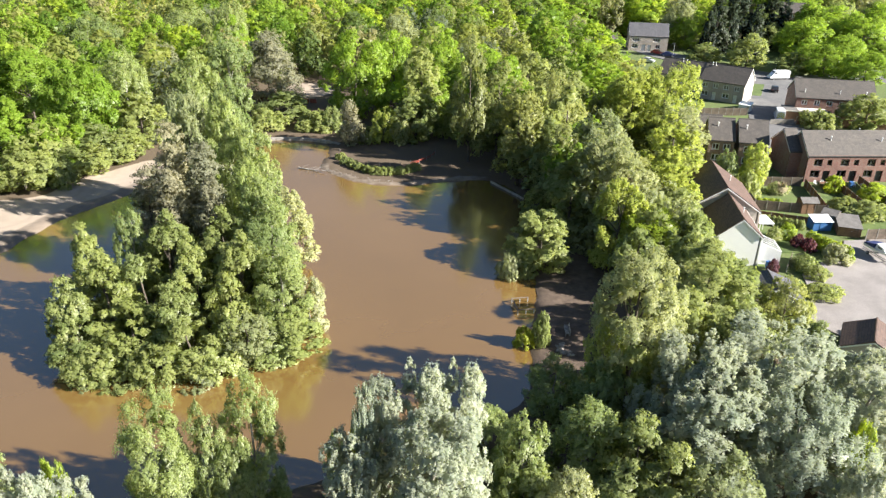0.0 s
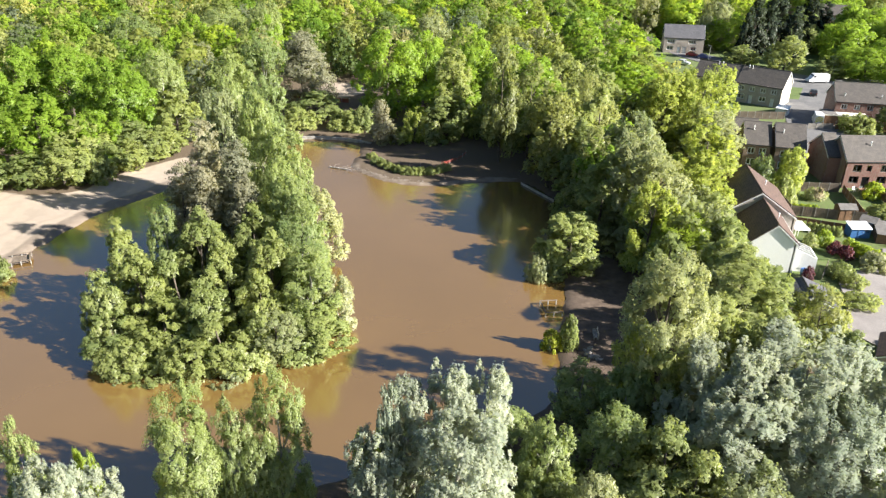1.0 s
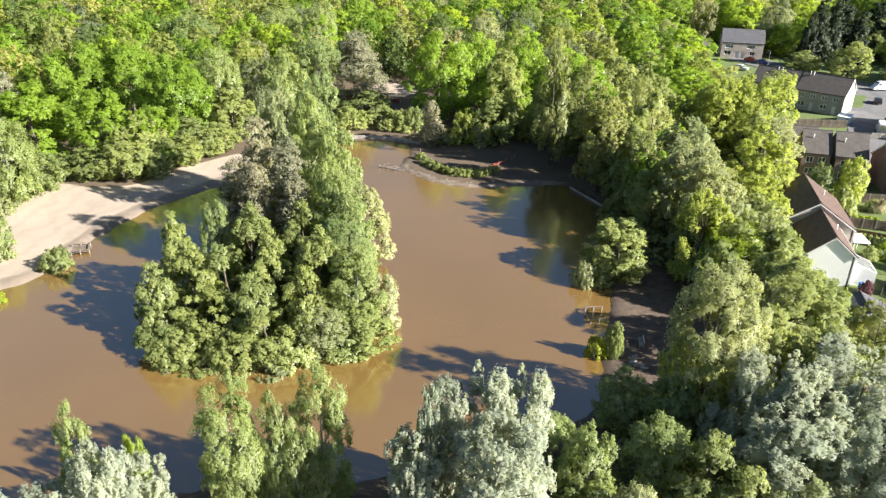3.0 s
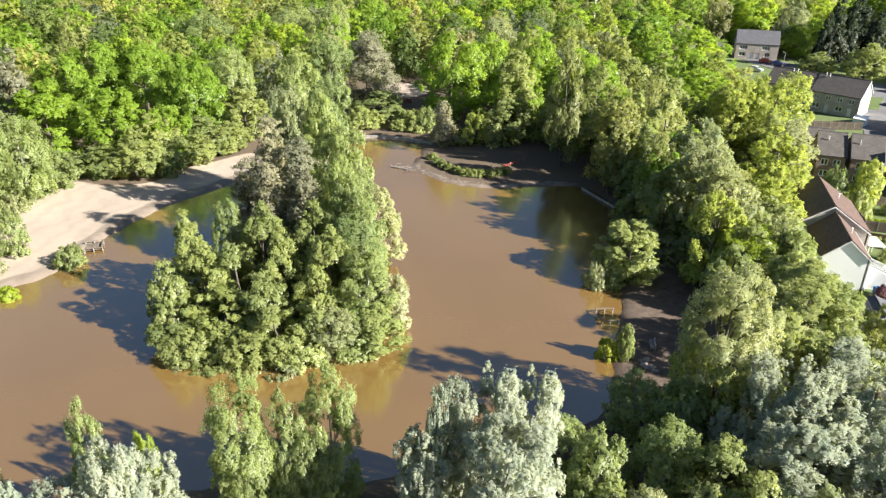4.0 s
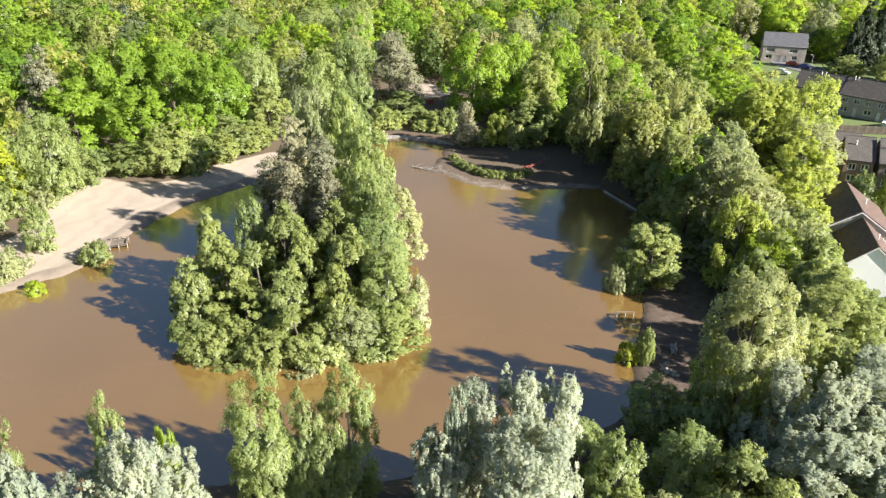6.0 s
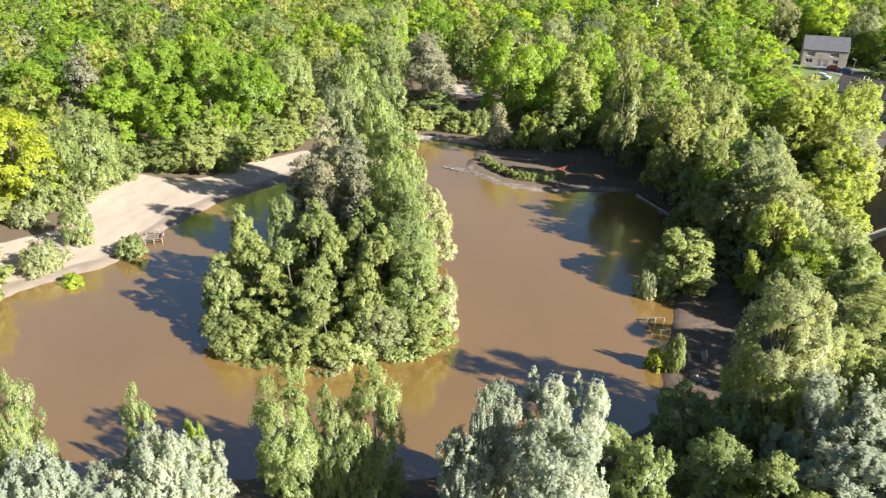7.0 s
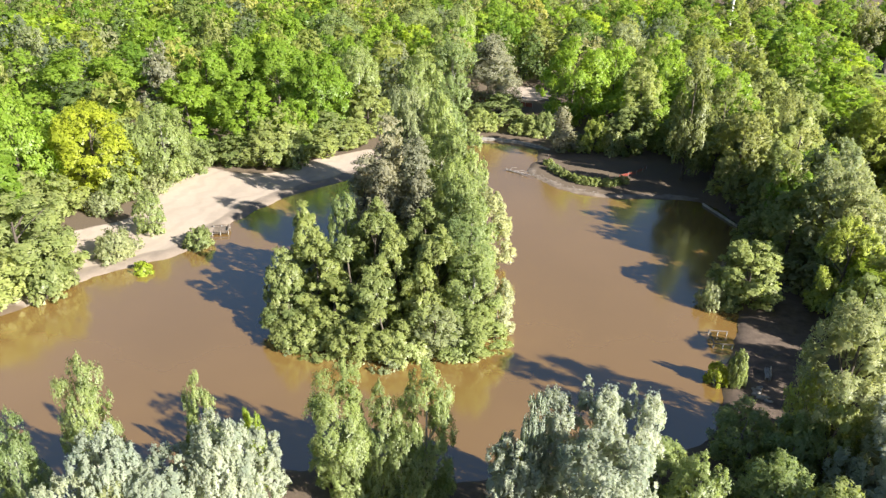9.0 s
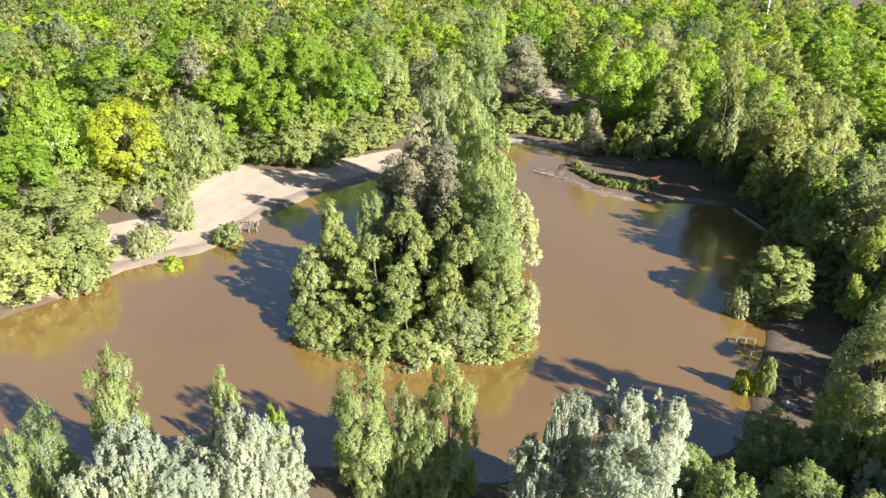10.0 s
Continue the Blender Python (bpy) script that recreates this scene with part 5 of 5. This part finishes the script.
POPLAR = [
    ("silver", -2.5, 43.6, 15.5, 3.6),
    ("silver", 0.8, 43.7, 15.5, 3.0),
    ("silver", -1.7, 39.6, 15, 4.5),
    ("silver", -5.5, 39.5, 12, 3.3),
    ("silver", -5.6, 41.9, 15, 1.3),
    ("lime_bush", -7.0, 49.3, 6, 1.2),
    ("birch", -9.1, 49.5, 5, 1.1),
    ("silver", 22.4, 52.9, 12.5, 4.5),
    ("silver", 29.4, 53.3, 13.5, 5.6),
    ("silver", 26.0, 50.5, 12, 4.2),
    ("silver", 36.0, 51.5, 12.5, 4.8),
    ("silver", 22.6, 46.5, 11.5, 5.2),
    ("silver", 30.0, 47.6, 10.5, 6.1),
    ("silver", 19.9, 52.6, 8, 3.0),
    ("silver", 35.4, 49.9, 8, 3.8),
]
SOUTHEAST = [
    ("birch", 11.1, 58.8, 6.5, 3.3),
    ("birch", 14.7, 55.5, 8, 3.1),
    ("birch", 7.0, 47.4, 8, 2.5),
    ("birch", 4.4, 52.1, 5.5, 3.1),
    ("birch", 12.3, 49.1, 8.5, 3.5),
    ("alder", 15.9, 45.7, 9, 3.8),
    ("willow", 10.2, 42.7, 7, 2.2),
    ("alder", 18.0, 43.9, 8, 3.1),
    ("willow", 22.1, 43.1, 8, 3.7),
    ("lime_bush", 34.0, 45.8, 9, 1.3),
    ("silver", 32.4, 41.8, 8, 2.5),
    ("alder", 6.9, 44.4, 5, 3.2),
]
EAST_NEAR = [
    ("willow", 18.5, 59.7, 18, 4.9),
    ("alder", 29.6, 72.8, 12, 4.9),
    ("lime_bush", 27.4, 89.3, 9, 5.0),
    ("lime", 16.2, 60.3, 10.5, 2.4),
]
EAST = [
    ("alder", 27.0, 67.3, 9, 3.6),
    ("tallbirch", 39.3, 72.2, 8, 3.3),
    ("alder", 31.9, 64.5, 9, 3.5),
    ("alder", 38.7, 63.0, 8, 2.9),
    ("sallow", 13.8, 91.1, 8, 4.9),
    ("willow", 9.2, 88.2, 4.5, 2.0),
    ("sallow", 11.1, 89.3, 5, 2.6),
    ("golden", 9.5, 71.3, 3, 1.4),
    ("alder", 11.4, 70.7, 4.6, 1.0),
    ("lime", 23.3, 90.2, 13, 3.7),
    ("alder", 30.0, 64.4, 8, 2.9),
    ("alder", 17.4, 55.8, 10, 2.6),
    ("alder", 22.9, 61.5, 8, 2.8),
]
EASTGROVE = [
    ("lime", 43.1, 143.0, 17, 7.7),
    ("lime", 37.9, 115.0, 15, 5.6),
    ("lime", 35.2, 140.1, 16, 5.6),
    ("lime", 33.9, 103.1, 11, 4.2),
    ("willow", 22.8, 108.3, 17.4, 5.2),
    ("willow", 23.5, 98.4, 16.6, 4.7),
    ("tallbirch", 20.9, 134.6, 17, 6.2),
    ("tallbirch", 12.9, 121.9, 18, 5.5),
    ("tallbirch", 18.2, 107.0, 15.7, 4.3),
    ("alder", 18.9, 100.6, 13.5, 4.6),
    ("willow", 22.2, 96.6, 8, 4.8),
    ("willow", 32.3, 97.0, 8, 4.0),
    ("alder", 14.5, 107.1, 6, 2.5),
    ("willow", 25.9, 96.3, 15.2, 4.3),
    ("willow", 30.0, 96.6, 9, 3.6),
]
ESTATE_BACK = [
    ("oak", 96.7, 262.7, 14.5, 5.2),
    ("alder", 102.8, 280.4, 13.1, 5.3),
    ("birch", 111.7, 268.1, 12.0, 6.7),
    ("oak", 119.0, 248.8, 15.3, 6.7),
    ("oak", 121.3, 248.9, 15.8, 5.9),
    ("alder", 129.6, 270.9, 13.2, 5.0),
    ("birch", 135.6, 264.0, 14.8, 6.5),
    ("oak", 143.6, 252.8, 14.9, 5.5),
    ("oak", 152.3, 267.5, 13.8, 6.0),
    ("alder", 156.2, 254.3, 14.2, 5.7),
    ("birch", 162.1, 256.5, 15.6, 6.8),
    ("oak", 172.5, 266.9, 15.1, 5.7),
    ("oak", 179.8, 250.9, 14.2, 7.4),
    ("alder", 187.3, 255.0, 14.0, 5.8),
    ("birch", 195.5, 253.6, 11.1, 5.2),
    ("oak", 199.0, 292.8, 13.8, 6.7),
    ("oak", 204.3, 262.9, 12.9, 6.6),
    ("alder", 215.5, 281.7, 12.4, 5.4),
    ("birch", 220.5, 268.9, 14.8, 7.2),
    ("oak", 229.8, 264.1, 14.9, 5.0),
    ("oak", 232.8, 290.8, 12.6, 7.1),
    ("alder", 243.1, 289.4, 14.0, 7.3),
    ("alder", 74.8, 273.1, 10, 6.1),
    ("oak", 82.5, 252.6, 12, 7.5),
    ("alder", 90.1, 221.8, 10, 5.8),
    ("conifer", 93.0, 248.4, 18, 4.4),
    ("conifer", 113.2, 252.8, 16, 4.5),
    ("oak", 112.6, 236.4, 13, 7.9),
    ("oak", 129.3, 237.1, 14, 8.8),
    ("alder", 155.5, 273.7, 14, 10.1),
    ("oak", 108.5, 210.9, 9, 7.2),
    ("alder", 100.8, 213.6, 6, 5.7),
    ("alder", 79.9, 229.6, 6, 5.2),
    ("conifer", 82.3, 235.9, 16, 3.5),
    ("oak", 89.8, 299.6, 14, 10.1),
    ("alder", 107.8, 250.9, 9, 6.4),
]
# Extra grove trees, mostly hidden by front crowns, added to shade bank and headland.
GROVE_FILL = [
    ("alder", 16.5, 130.5, 15.5, 5.0),
    ("alder", 21.5, 127.5, 16.5, 5.2),
    ("oak", 13.5, 139.5, 15.0, 5.2),
    ("alder", 24.0, 142.0, 16.0, 5.4),
    ("alder", 21.3, 112.3, 11.8, 4.4),
    ("tallbirch", 21.5, 122.5, 10.7, 3.8),
    ("willow", 29.6, 126.9, 10.5, 4.4),
    ("alder", 38.9, 149.7, 10.0, 4.5),
    ("alder", 19.0, 150.6, 10.0, 4.0),
    ("alder", 31.7, 140.2, 9.1, 4.6),
    ("tallbirch", 29.1, 104.7, 11.3, 4.9),
    ("alder", 24.6, 132.8, 10.0, 4.6),
    ("alder", 41.4, 134.2, 11.4, 4.7),
    ("tallbirch", 30.6, 139.5, 12.1, 3.7),
    ("alder", 23.9, 138.8, 11.6, 4.4),
    ("willow", 45.0, 132.4, 11.1, 5.0),
    ("alder", 40.2, 141.1, 9.2, 4.1),
    ("tallbirch", 21.3, 110.1, 9.7, 4.8),
    ("alder", 21.1, 104.0, 13.0, 4.1),
    ("oak", 19.7, 106.3, 14.0, 3.9),
    ("alder", 22.7, 108.6, 14.1, 3.4),
    ("alder", 23.0, 110.9, 14.7, 3.7),
    ("oak", 22.6, 113.2, 14.5, 3.9),
    ("alder", 17.2, 115.5, 14.2, 4.2),
    ("alder", 18.8, 117.8, 12.7, 4.2),
    ("oak", 20.6, 120.1, 12.0, 3.6),
    ("alder", 18.0, 122.4, 13.7, 4.0),
]
NORTH = [
    ("pine", -18.8, 144.5, 9, 3.6),
    ("lime", -12.8, 145.4, 7.0, 2.6),
    ("willow", -8.9, 144.0, 5, 2.2),
    ("oak", -2.3, 158.8, 12.5, 6.1),
    ("alder", -5.0, 154.0, 17.0, 5.2),
    ("oak", 10.0, 146.5, 17.5, 5.4),
    ("oak", -12.0, 171.0, 17.5, 6.2),
    ("oak", -0.5, 168.0, 17.5, 6.2),
    ("oak", 10.0, 160.0, 17.0, 6.0),
    ("alder", 17.0, 152.0, 17.0, 5.6),
    ("birch", -52.0, 150.0, 17.0, 4.6),
    ("oak", -20.7, 164.0, 19, 7.6),
    ("willow", -13.9, 205.7, 16, 8.5),
    ("pine", -42.7, 176.7, 16, 7.5),
    ("alder", -36.4, 161.5, 6, 6.3),
    ("alder", -27.9, 155.2, 4, 4.9),
    ("tallbirch", 4.6, 134.2, 23.6, 4.2),
    ("alder", -6.1, 146.6, 9, 5.2),
    ("oak", -10.6, 153.5, 10.6, 4.6),
    ("birch", -47.1, 160.0, 19, 5.1),
    ("birch", -60.3, 207.9, 19, 6.2),
    ("alder", 1.5, 148.7, 5, 3.5),
    ("tallbirch", 9.9, 135.1, 19, 5.0),
    ("alder", -38.4, 153.1, 5, 4.4),
    ("alder", -29.7, 154.2, 3, 3.4),
    ("alder", -24.1, 154.9, 5, 3.9),
    ("alder", -39.7, 145.1, 3, 3.5),
    ("alder", -14.9, 146.4, 3, 3.5),
    ("alder", 3.7, 147.2, 9, 4.6),
]
WEST = [
    ("oak", -85.2, 147.6, 17, 8.5),
    ("oak", -70.4, 137.9, 17, 7.0),
    ("birch", -65.8, 147.4, 17, 6.3),
    ("oak", -79.1, 201.2, 16, 6.3),
    ("alder", -60.9, 141.6, 10, 5.8),
    ("birch", -74.4, 212.0, 16, 9.5),
    ("alder", -70.3, 120.9, 10, 5.8),
    ("alder", -64.9, 130.3, 7, 5.4),
    ("oak", -106.6, 189.0, 16, 8.5),
    ("birch", -95.7, 199.5, 16, 9.0),
    ("alder", -73.7, 118.2, 6, 4.8),
    ("alder", -66.4, 121.0, 6, 4.4),
]
WEST2 = [
    ("oak", -118.3, 122.8, 17, 10.7),
    ("golden", -91.5, 95.2, 15, 7.6),
    ("oak", -99.7, 87.0, 18.7, 6.8),
    ("oak", -88.1, 73.2, 16.4, 6.0),
    ("birch", -83.1, 102.8, 14, 6.1),
    ("oak", -94.7, 146.2, 17, 8.0),
    ("oak", -96.0, 136.8, 16, 6.1),
    ("willow", -71.8, 75.5, 4, 3.4),
    ("alder", -63.0, 82.3, 3.5, 2.3),
    ("birch", -71.9, 83.4, 7, 2.4),
    ("lime_bush", -65.7, 73.0, 2.4, 1.7),
    ("alder", -161.9, 137.8, 15, 8.3),
    ("oak", -130.2, 164.2, 16, 10.4),
    ("oak", -154.6, 175.8, 16, 9.7),
    ("willow", -151.0, 145.1, 16, 7.1),
    ("alder", -88.7, 78.9, 9, 5.1),
    ("alder", -81.5, 107.4, 7, 3.7),
    ("pine", -95.7, 119.5, 20.8, 4.7),
]
BEACH_SHRUBS = [
    ("alder", -71.2, 115.6, 7.5, 5.2),
    ("alder", -76.5, 114.6, 5.5, 4.2),
    ("alder", -66.8, 118.4, 5.2, 3.6),
    ("alder", -63.6, 124.8, 5.4, 3.8),
    ("alder", -60.2, 131.8, 6.2, 4.2),
    ("oak", -69.0, 123.0, 10.5, 5.0),
    ("alder", -82.6, 112.0, 5.0, 3.6),
    ("willow", -81.8, 97.4, 3.0, 2.6),
    ("alder", -84.5, 92.0, 5.2, 3.6),
    ("willow", -83.4, 86.4, 3.4, 2.8),
    ("birch", -87.0, 98.5, 12.0, 4.4),
    ("alder", -88.6, 83.5, 6.5, 4.0),
    ("oak", -77.5, 121.5, 14.5, 5.6),
    ("oak", -87.5, 117.0, 15.0, 5.8),
]
WEST3 = [
    ("sallow", -80.3, 67.0, 10.5, 9.2),
    ("sallow", -77.7, 59.4, 8, 4.9),
    ("alder", -72.7, 64.5, 5, 3.7),
    ("alder", -84.8, 72.0, 9, 4.8),
]
ESTATE_TREES = [
    ("conifer", 88.5, 246.6, 19, 4.7),
    ("conifer", 100.0, 259.8, 20, 5.5),
    ("conifer", 110.6, 257.2, 19, 5.5),
    ("conifer", 95.3, 232.2, 17, 3.8),
    ("oak", 127.2, 245.8, 15, 11.3),
    ("oak", 107.7, 219.7, 9, 6.6),
    ("willow", 78.9, 257.5, 14, 7.6),
    ("alder", 89.5, 261.4, 9, 7.8),
    ("oak", 68.9, 276.0, 14, 9.8),
    ("oak", 145.1, 326.0, 13, 11.9),
    ("lime", 54.1, 120.9, 8.5, 2.6),
    ("alder", 93.5, 158.9, 8, 5.6),
    ("alder", 83.5, 159.1, 4, 4.3),
    ("alder", 51.1, 116.2, 5, 2.5),
    ("birch", 49.0, 120.6, 7, 2.1),
    ("oak", 132.0, 227.4, 8, 6.9),
    ("lime_bush", 84.3, 140.3, 4, 3.4),
    ("oak", 115.7, 201.6, 9, 6.4),
    ("oak", 115.4, 216.2, 11, 7.3),
    ("alder", 86.7, 159.7, 2.6, 3.0),
]
# Filler trees behind the visible row, added to keep sun off the bank path.
EAST_FILL = [
    ("alder", 32.8, 79.7, 9.3, 4.1),
    ("willow", 31.3, 96.7, 10.1, 4.3),
    ("alder", 24.8, 83.8, 9.0, 3.3),
    ("sallow", 24.6, 94.4, 10.4, 4.1),
    ("alder", 27.5, 91.0, 8.4, 4.1),
    ("willow", 27.2, 93.1, 10.5, 4.4),
    ("alder", 32.9, 96.6, 9.6, 3.9),
    ("sallow", 33.3, 74.4, 8.6, 3.9),
    ("alder", 29.0, 93.4, 8.1, 3.3),
    ("willow", 25.7, 98.0, 7.9, 3.5),
    ("alder", 28.1, 88.8, 9.8, 3.3),
    ("sallow", 33.3, 92.6, 8.5, 3.4),
    ("alder", 30.2, 88.1, 8.3, 3.4),
    ("willow", 31.8, 90.2, 9.9, 3.5),
    ("alder", 31.4, 74.0, 7.5, 3.4),
    ("sallow", 31.9, 86.6, 9.4, 3.9),
    ("alder", 30.5, 80.7, 9.7, 3.2),
    ("willow", 28.1, 73.5, 7.9, 4.3),
    ("alder", 30.2, 93.4, 9.3, 3.9),
    ("sallow", 32.1, 88.8, 9.0, 3.9),
]
GARDEN = [
    ("willow", 50.6, 117.5, 3, 2.5),
    ("lime_bush", 68.0, 119.7, 3, 1.8),
    ("lime_bush", 72.8, 115.8, 3, 2.7),
    ("alder", 65.4, 110.1, 2.6, 3.1),
    ("alder", 68.3, 108.0, 3, 3.6),
    ("willow", 58.0, 118.6, 2, 2.0),
    ("poplar", 55.6, 92.4, 2.6, 2.4),
    ("purple", 53.1, 95.4, 2.2, 1.1),
    ("purple", 45.1, 88.7, 2, 0.8),
    ("purple", 52.0, 96.8, 2.0, 1.2),
    ("alder", 49.4, 98.8, 2.4, 1.3),
    ("lime_bush", 51.5, 99.5, 2.6, 1.3),
    ("alder", 49.8, 89.4, 2.4, 1.5),
    ("alder", 50.5, 87.2, 1.8, 1.8),
    ("willow", 49.0, 90.5, 1.4, 1.1),
    ("alder", 48.9, 82.1, 1.6, 2.5),
    ("lime_bush", 50.4, 72.2, 2.2, 1.4),
]
HEDGES = [
    ("lime_bush", 54.4, 97.8, 2.2, 1.0),
    ("lime_bush", 54.9, 96.8, 2.2, 1.0),
    ("lime_bush", 55.4, 95.9, 2.2, 1.0),
    ("lime_bush", 55.8, 95.0, 2.2, 1.0),
    ("lime_bush", 56.3, 94.0, 2.2, 1.0),
    ("lime_bush", 56.7, 93.1, 2.2, 1.0),
    ("lime_bush", 57.1, 92.2, 2.2, 0.9),
    ("alder", 50.0, 105.4, 1.6, 0.8),
    ("alder", 50.8, 105.1, 1.6, 0.8),
    ("alder", 51.5, 104.8, 1.6, 0.8),
    ("alder", 52.3, 104.5, 1.6, 0.8),
    ("alder", 53.0, 104.2, 1.6, 0.8),
    ("alder", 53.8, 103.8, 1.6, 0.8),
    ("alder", 54.5, 103.5, 1.6, 0.8),
    ("alder", 55.3, 103.2, 1.6, 0.8),
    ("lime_bush", 52.4, 112.6, 1.4, 0.9),
    ("lime_bush", 53.4, 112.5, 1.4, 0.9),
    ("lime_bush", 54.4, 112.4, 1.4, 0.9),
    ("lime_bush", 55.4, 112.3, 1.4, 0.9),
]
RIM = [
    ("alder", -20.1, 134.8, 1.4, 1.2),
    ("alder", -18.8, 132.5, 1.4, 1.3),
    ("alder", -17.3, 130.6, 1.4, 1.4),
    ("alder", -15.8, 129.1, 1.4, 1.2),
    ("alder", -14.3, 127.9, 1.4, 1.3),
    ("alder", -12.7, 127.1, 1.4, 1.4),
    ("alder", -11.2, 126.5, 1.4, 1.2),
    ("alder", -9.8, 126.6, 1.4, 1.3),
    ("alder", -8.3, 127.0, 1.4, 1.4),
    ("alder", -6.9, 128.0, 1.4, 1.2),
    ("alder", -5.5, 129.3, 1.4, 1.3),
]


plant(ISLAND_TALL, "fine", "island")
plant(ISLAND_MID, "fine", "island")
plant(ISLAND_LOW, "fine", "island")
plant(SOUTH, "near", "south")
plant(POPLAR, "near", "south")
plant(SOUTHEAST, "fine", "south")
plant(EAST_NEAR, "near", "east")
plant(EAST, "fine", "east")
plant(EASTGROVE, "mid", "east")
plant(GROVE_FILL, "plain", "east")
plant(NORTH, "mid", "north")
plant(RIM, "mid", "north", "ivy-green shrubs round the headland")
plant(WEST, "mid", "west")
plant(WEST2, "mid", "west")
plant(WEST3, "mid", "west")
plant(BEACH_SHRUBS, "mid", "west")
plant(ESTATE_TREES, "mid", "estate")
plant(ESTATE_BACK, "plain", "estate")
plant(EAST_FILL, "plain", "east")
plant(GARDEN, "mid", "estate", "garden shrubs")
plant(HEDGES, "mid", "estate", "hedge shrubs")


def far_woods():
    """The woods behind: many trees joined by kind, each kind one mass of leaves."""
    rng = np.random.default_rng(12)
    taken = np.array([(x, y, r) for rows in (NORTH, WEST, WEST2, WEST3, BEACH_SHRUBS, EASTGROVE) for _, x, y, h, r in rows if h > 7] + [(-36.5, 186, 10), (-24, 183, 9)])
    xs, ys = np.meshgrid(np.arange(-300, 330, 10.6), np.arange(80, 440, 10.6))
    q = np.column_stack([xs.ravel(), ys.ravel()]) + rng.uniform(-2.6, 2.6, (xs.size, 2))
    open_ground = (signed(POND_LINE, q) < np.where(q[:, 0] > -45, 24, 9)) | (signed(BEACH_LINE, q) < 5) | (signed(ESTATE_LINE, q) < 3)
    near = np.min(np.hypot(q[:, None, 0] - taken[None, :, 0], q[:, None, 1] - taken[None, :, 1]) - taken[None, :, 2], 1) < 2.2
    away = np.hypot(q[:, 0], q[:, 1])
    side = np.degrees(np.arctan2(-q[:, 0], q[:, 1]))
    q = q[~open_ground & ~near & (away < np.where(side < -14, 430, 325)) & (side < 54) & (side > -40) & ~((q[:, 0] > 18) & (q[:, 1] < 122)) & ~((q[:, 0] > 48) & (q[:, 1] < 262)) & ~((q[:, 0] > 150) & (q[:, 1] < 330)) & (np.hypot(q[:, 0] - 139, q[:, 1] - 300) > 17)]
    kinds = ["oak", "birch", "alder", "willow"]
    stock = {k: [grow(k, 14, 4.8, 0.88, 0.85, 900 + 13 * i + ord(k[0]), 3, False)[0] for i in range(3)] for k in set(kinds)}
    heaps, tones, bends = {}, {}, {}
    z = ground_height(q)
    for (x, y), gz in zip(q, z):
        k = kinds[rng.choice(4, p=[0.42, 0.24, 0.2, 0.14])]
        v, f, bend = stock[k][rng.integers(3)]
        a, s = rng.random() * 6.28, rng.uniform(0.95, 1.5)
        t = rng.uniform(0.9, 1.25)
        c, n = np.cos(a) * s, np.sin(a) * s
        tones.setdefault(k, []).append(np.full(len(v), rng.random(), np.float32))
        bends.setdefault(k, []).append(np.column_stack([bend[:, 0] * c - bend[:, 1] * n, bend[:, 0] * n + bend[:, 1] * c, bend[:, 2] * s]) / s)
        heaps.setdefault(k, []).append((np.column_stack([v[:, 0] * c - v[:, 1] * n + x, v[:, 0] * n + v[:, 1] * c + y, v[:, 2] * t + gz]), f))
    for k, heap in sorted(heaps.items()):
        ob = arrays("far_woods", *join(heap), FAR_LEAF.get(k, LEAF[k]), bend=np.concatenate(bends[k]))
        ob.data.attributes.new("tone", "FLOAT", "POINT").data.foreach_set("value", np.concatenate(tones[k]))
        tagged(ob, "distant spring woodland, " + WORDS[k][1], "woods", kind="stuff")


far_woods()
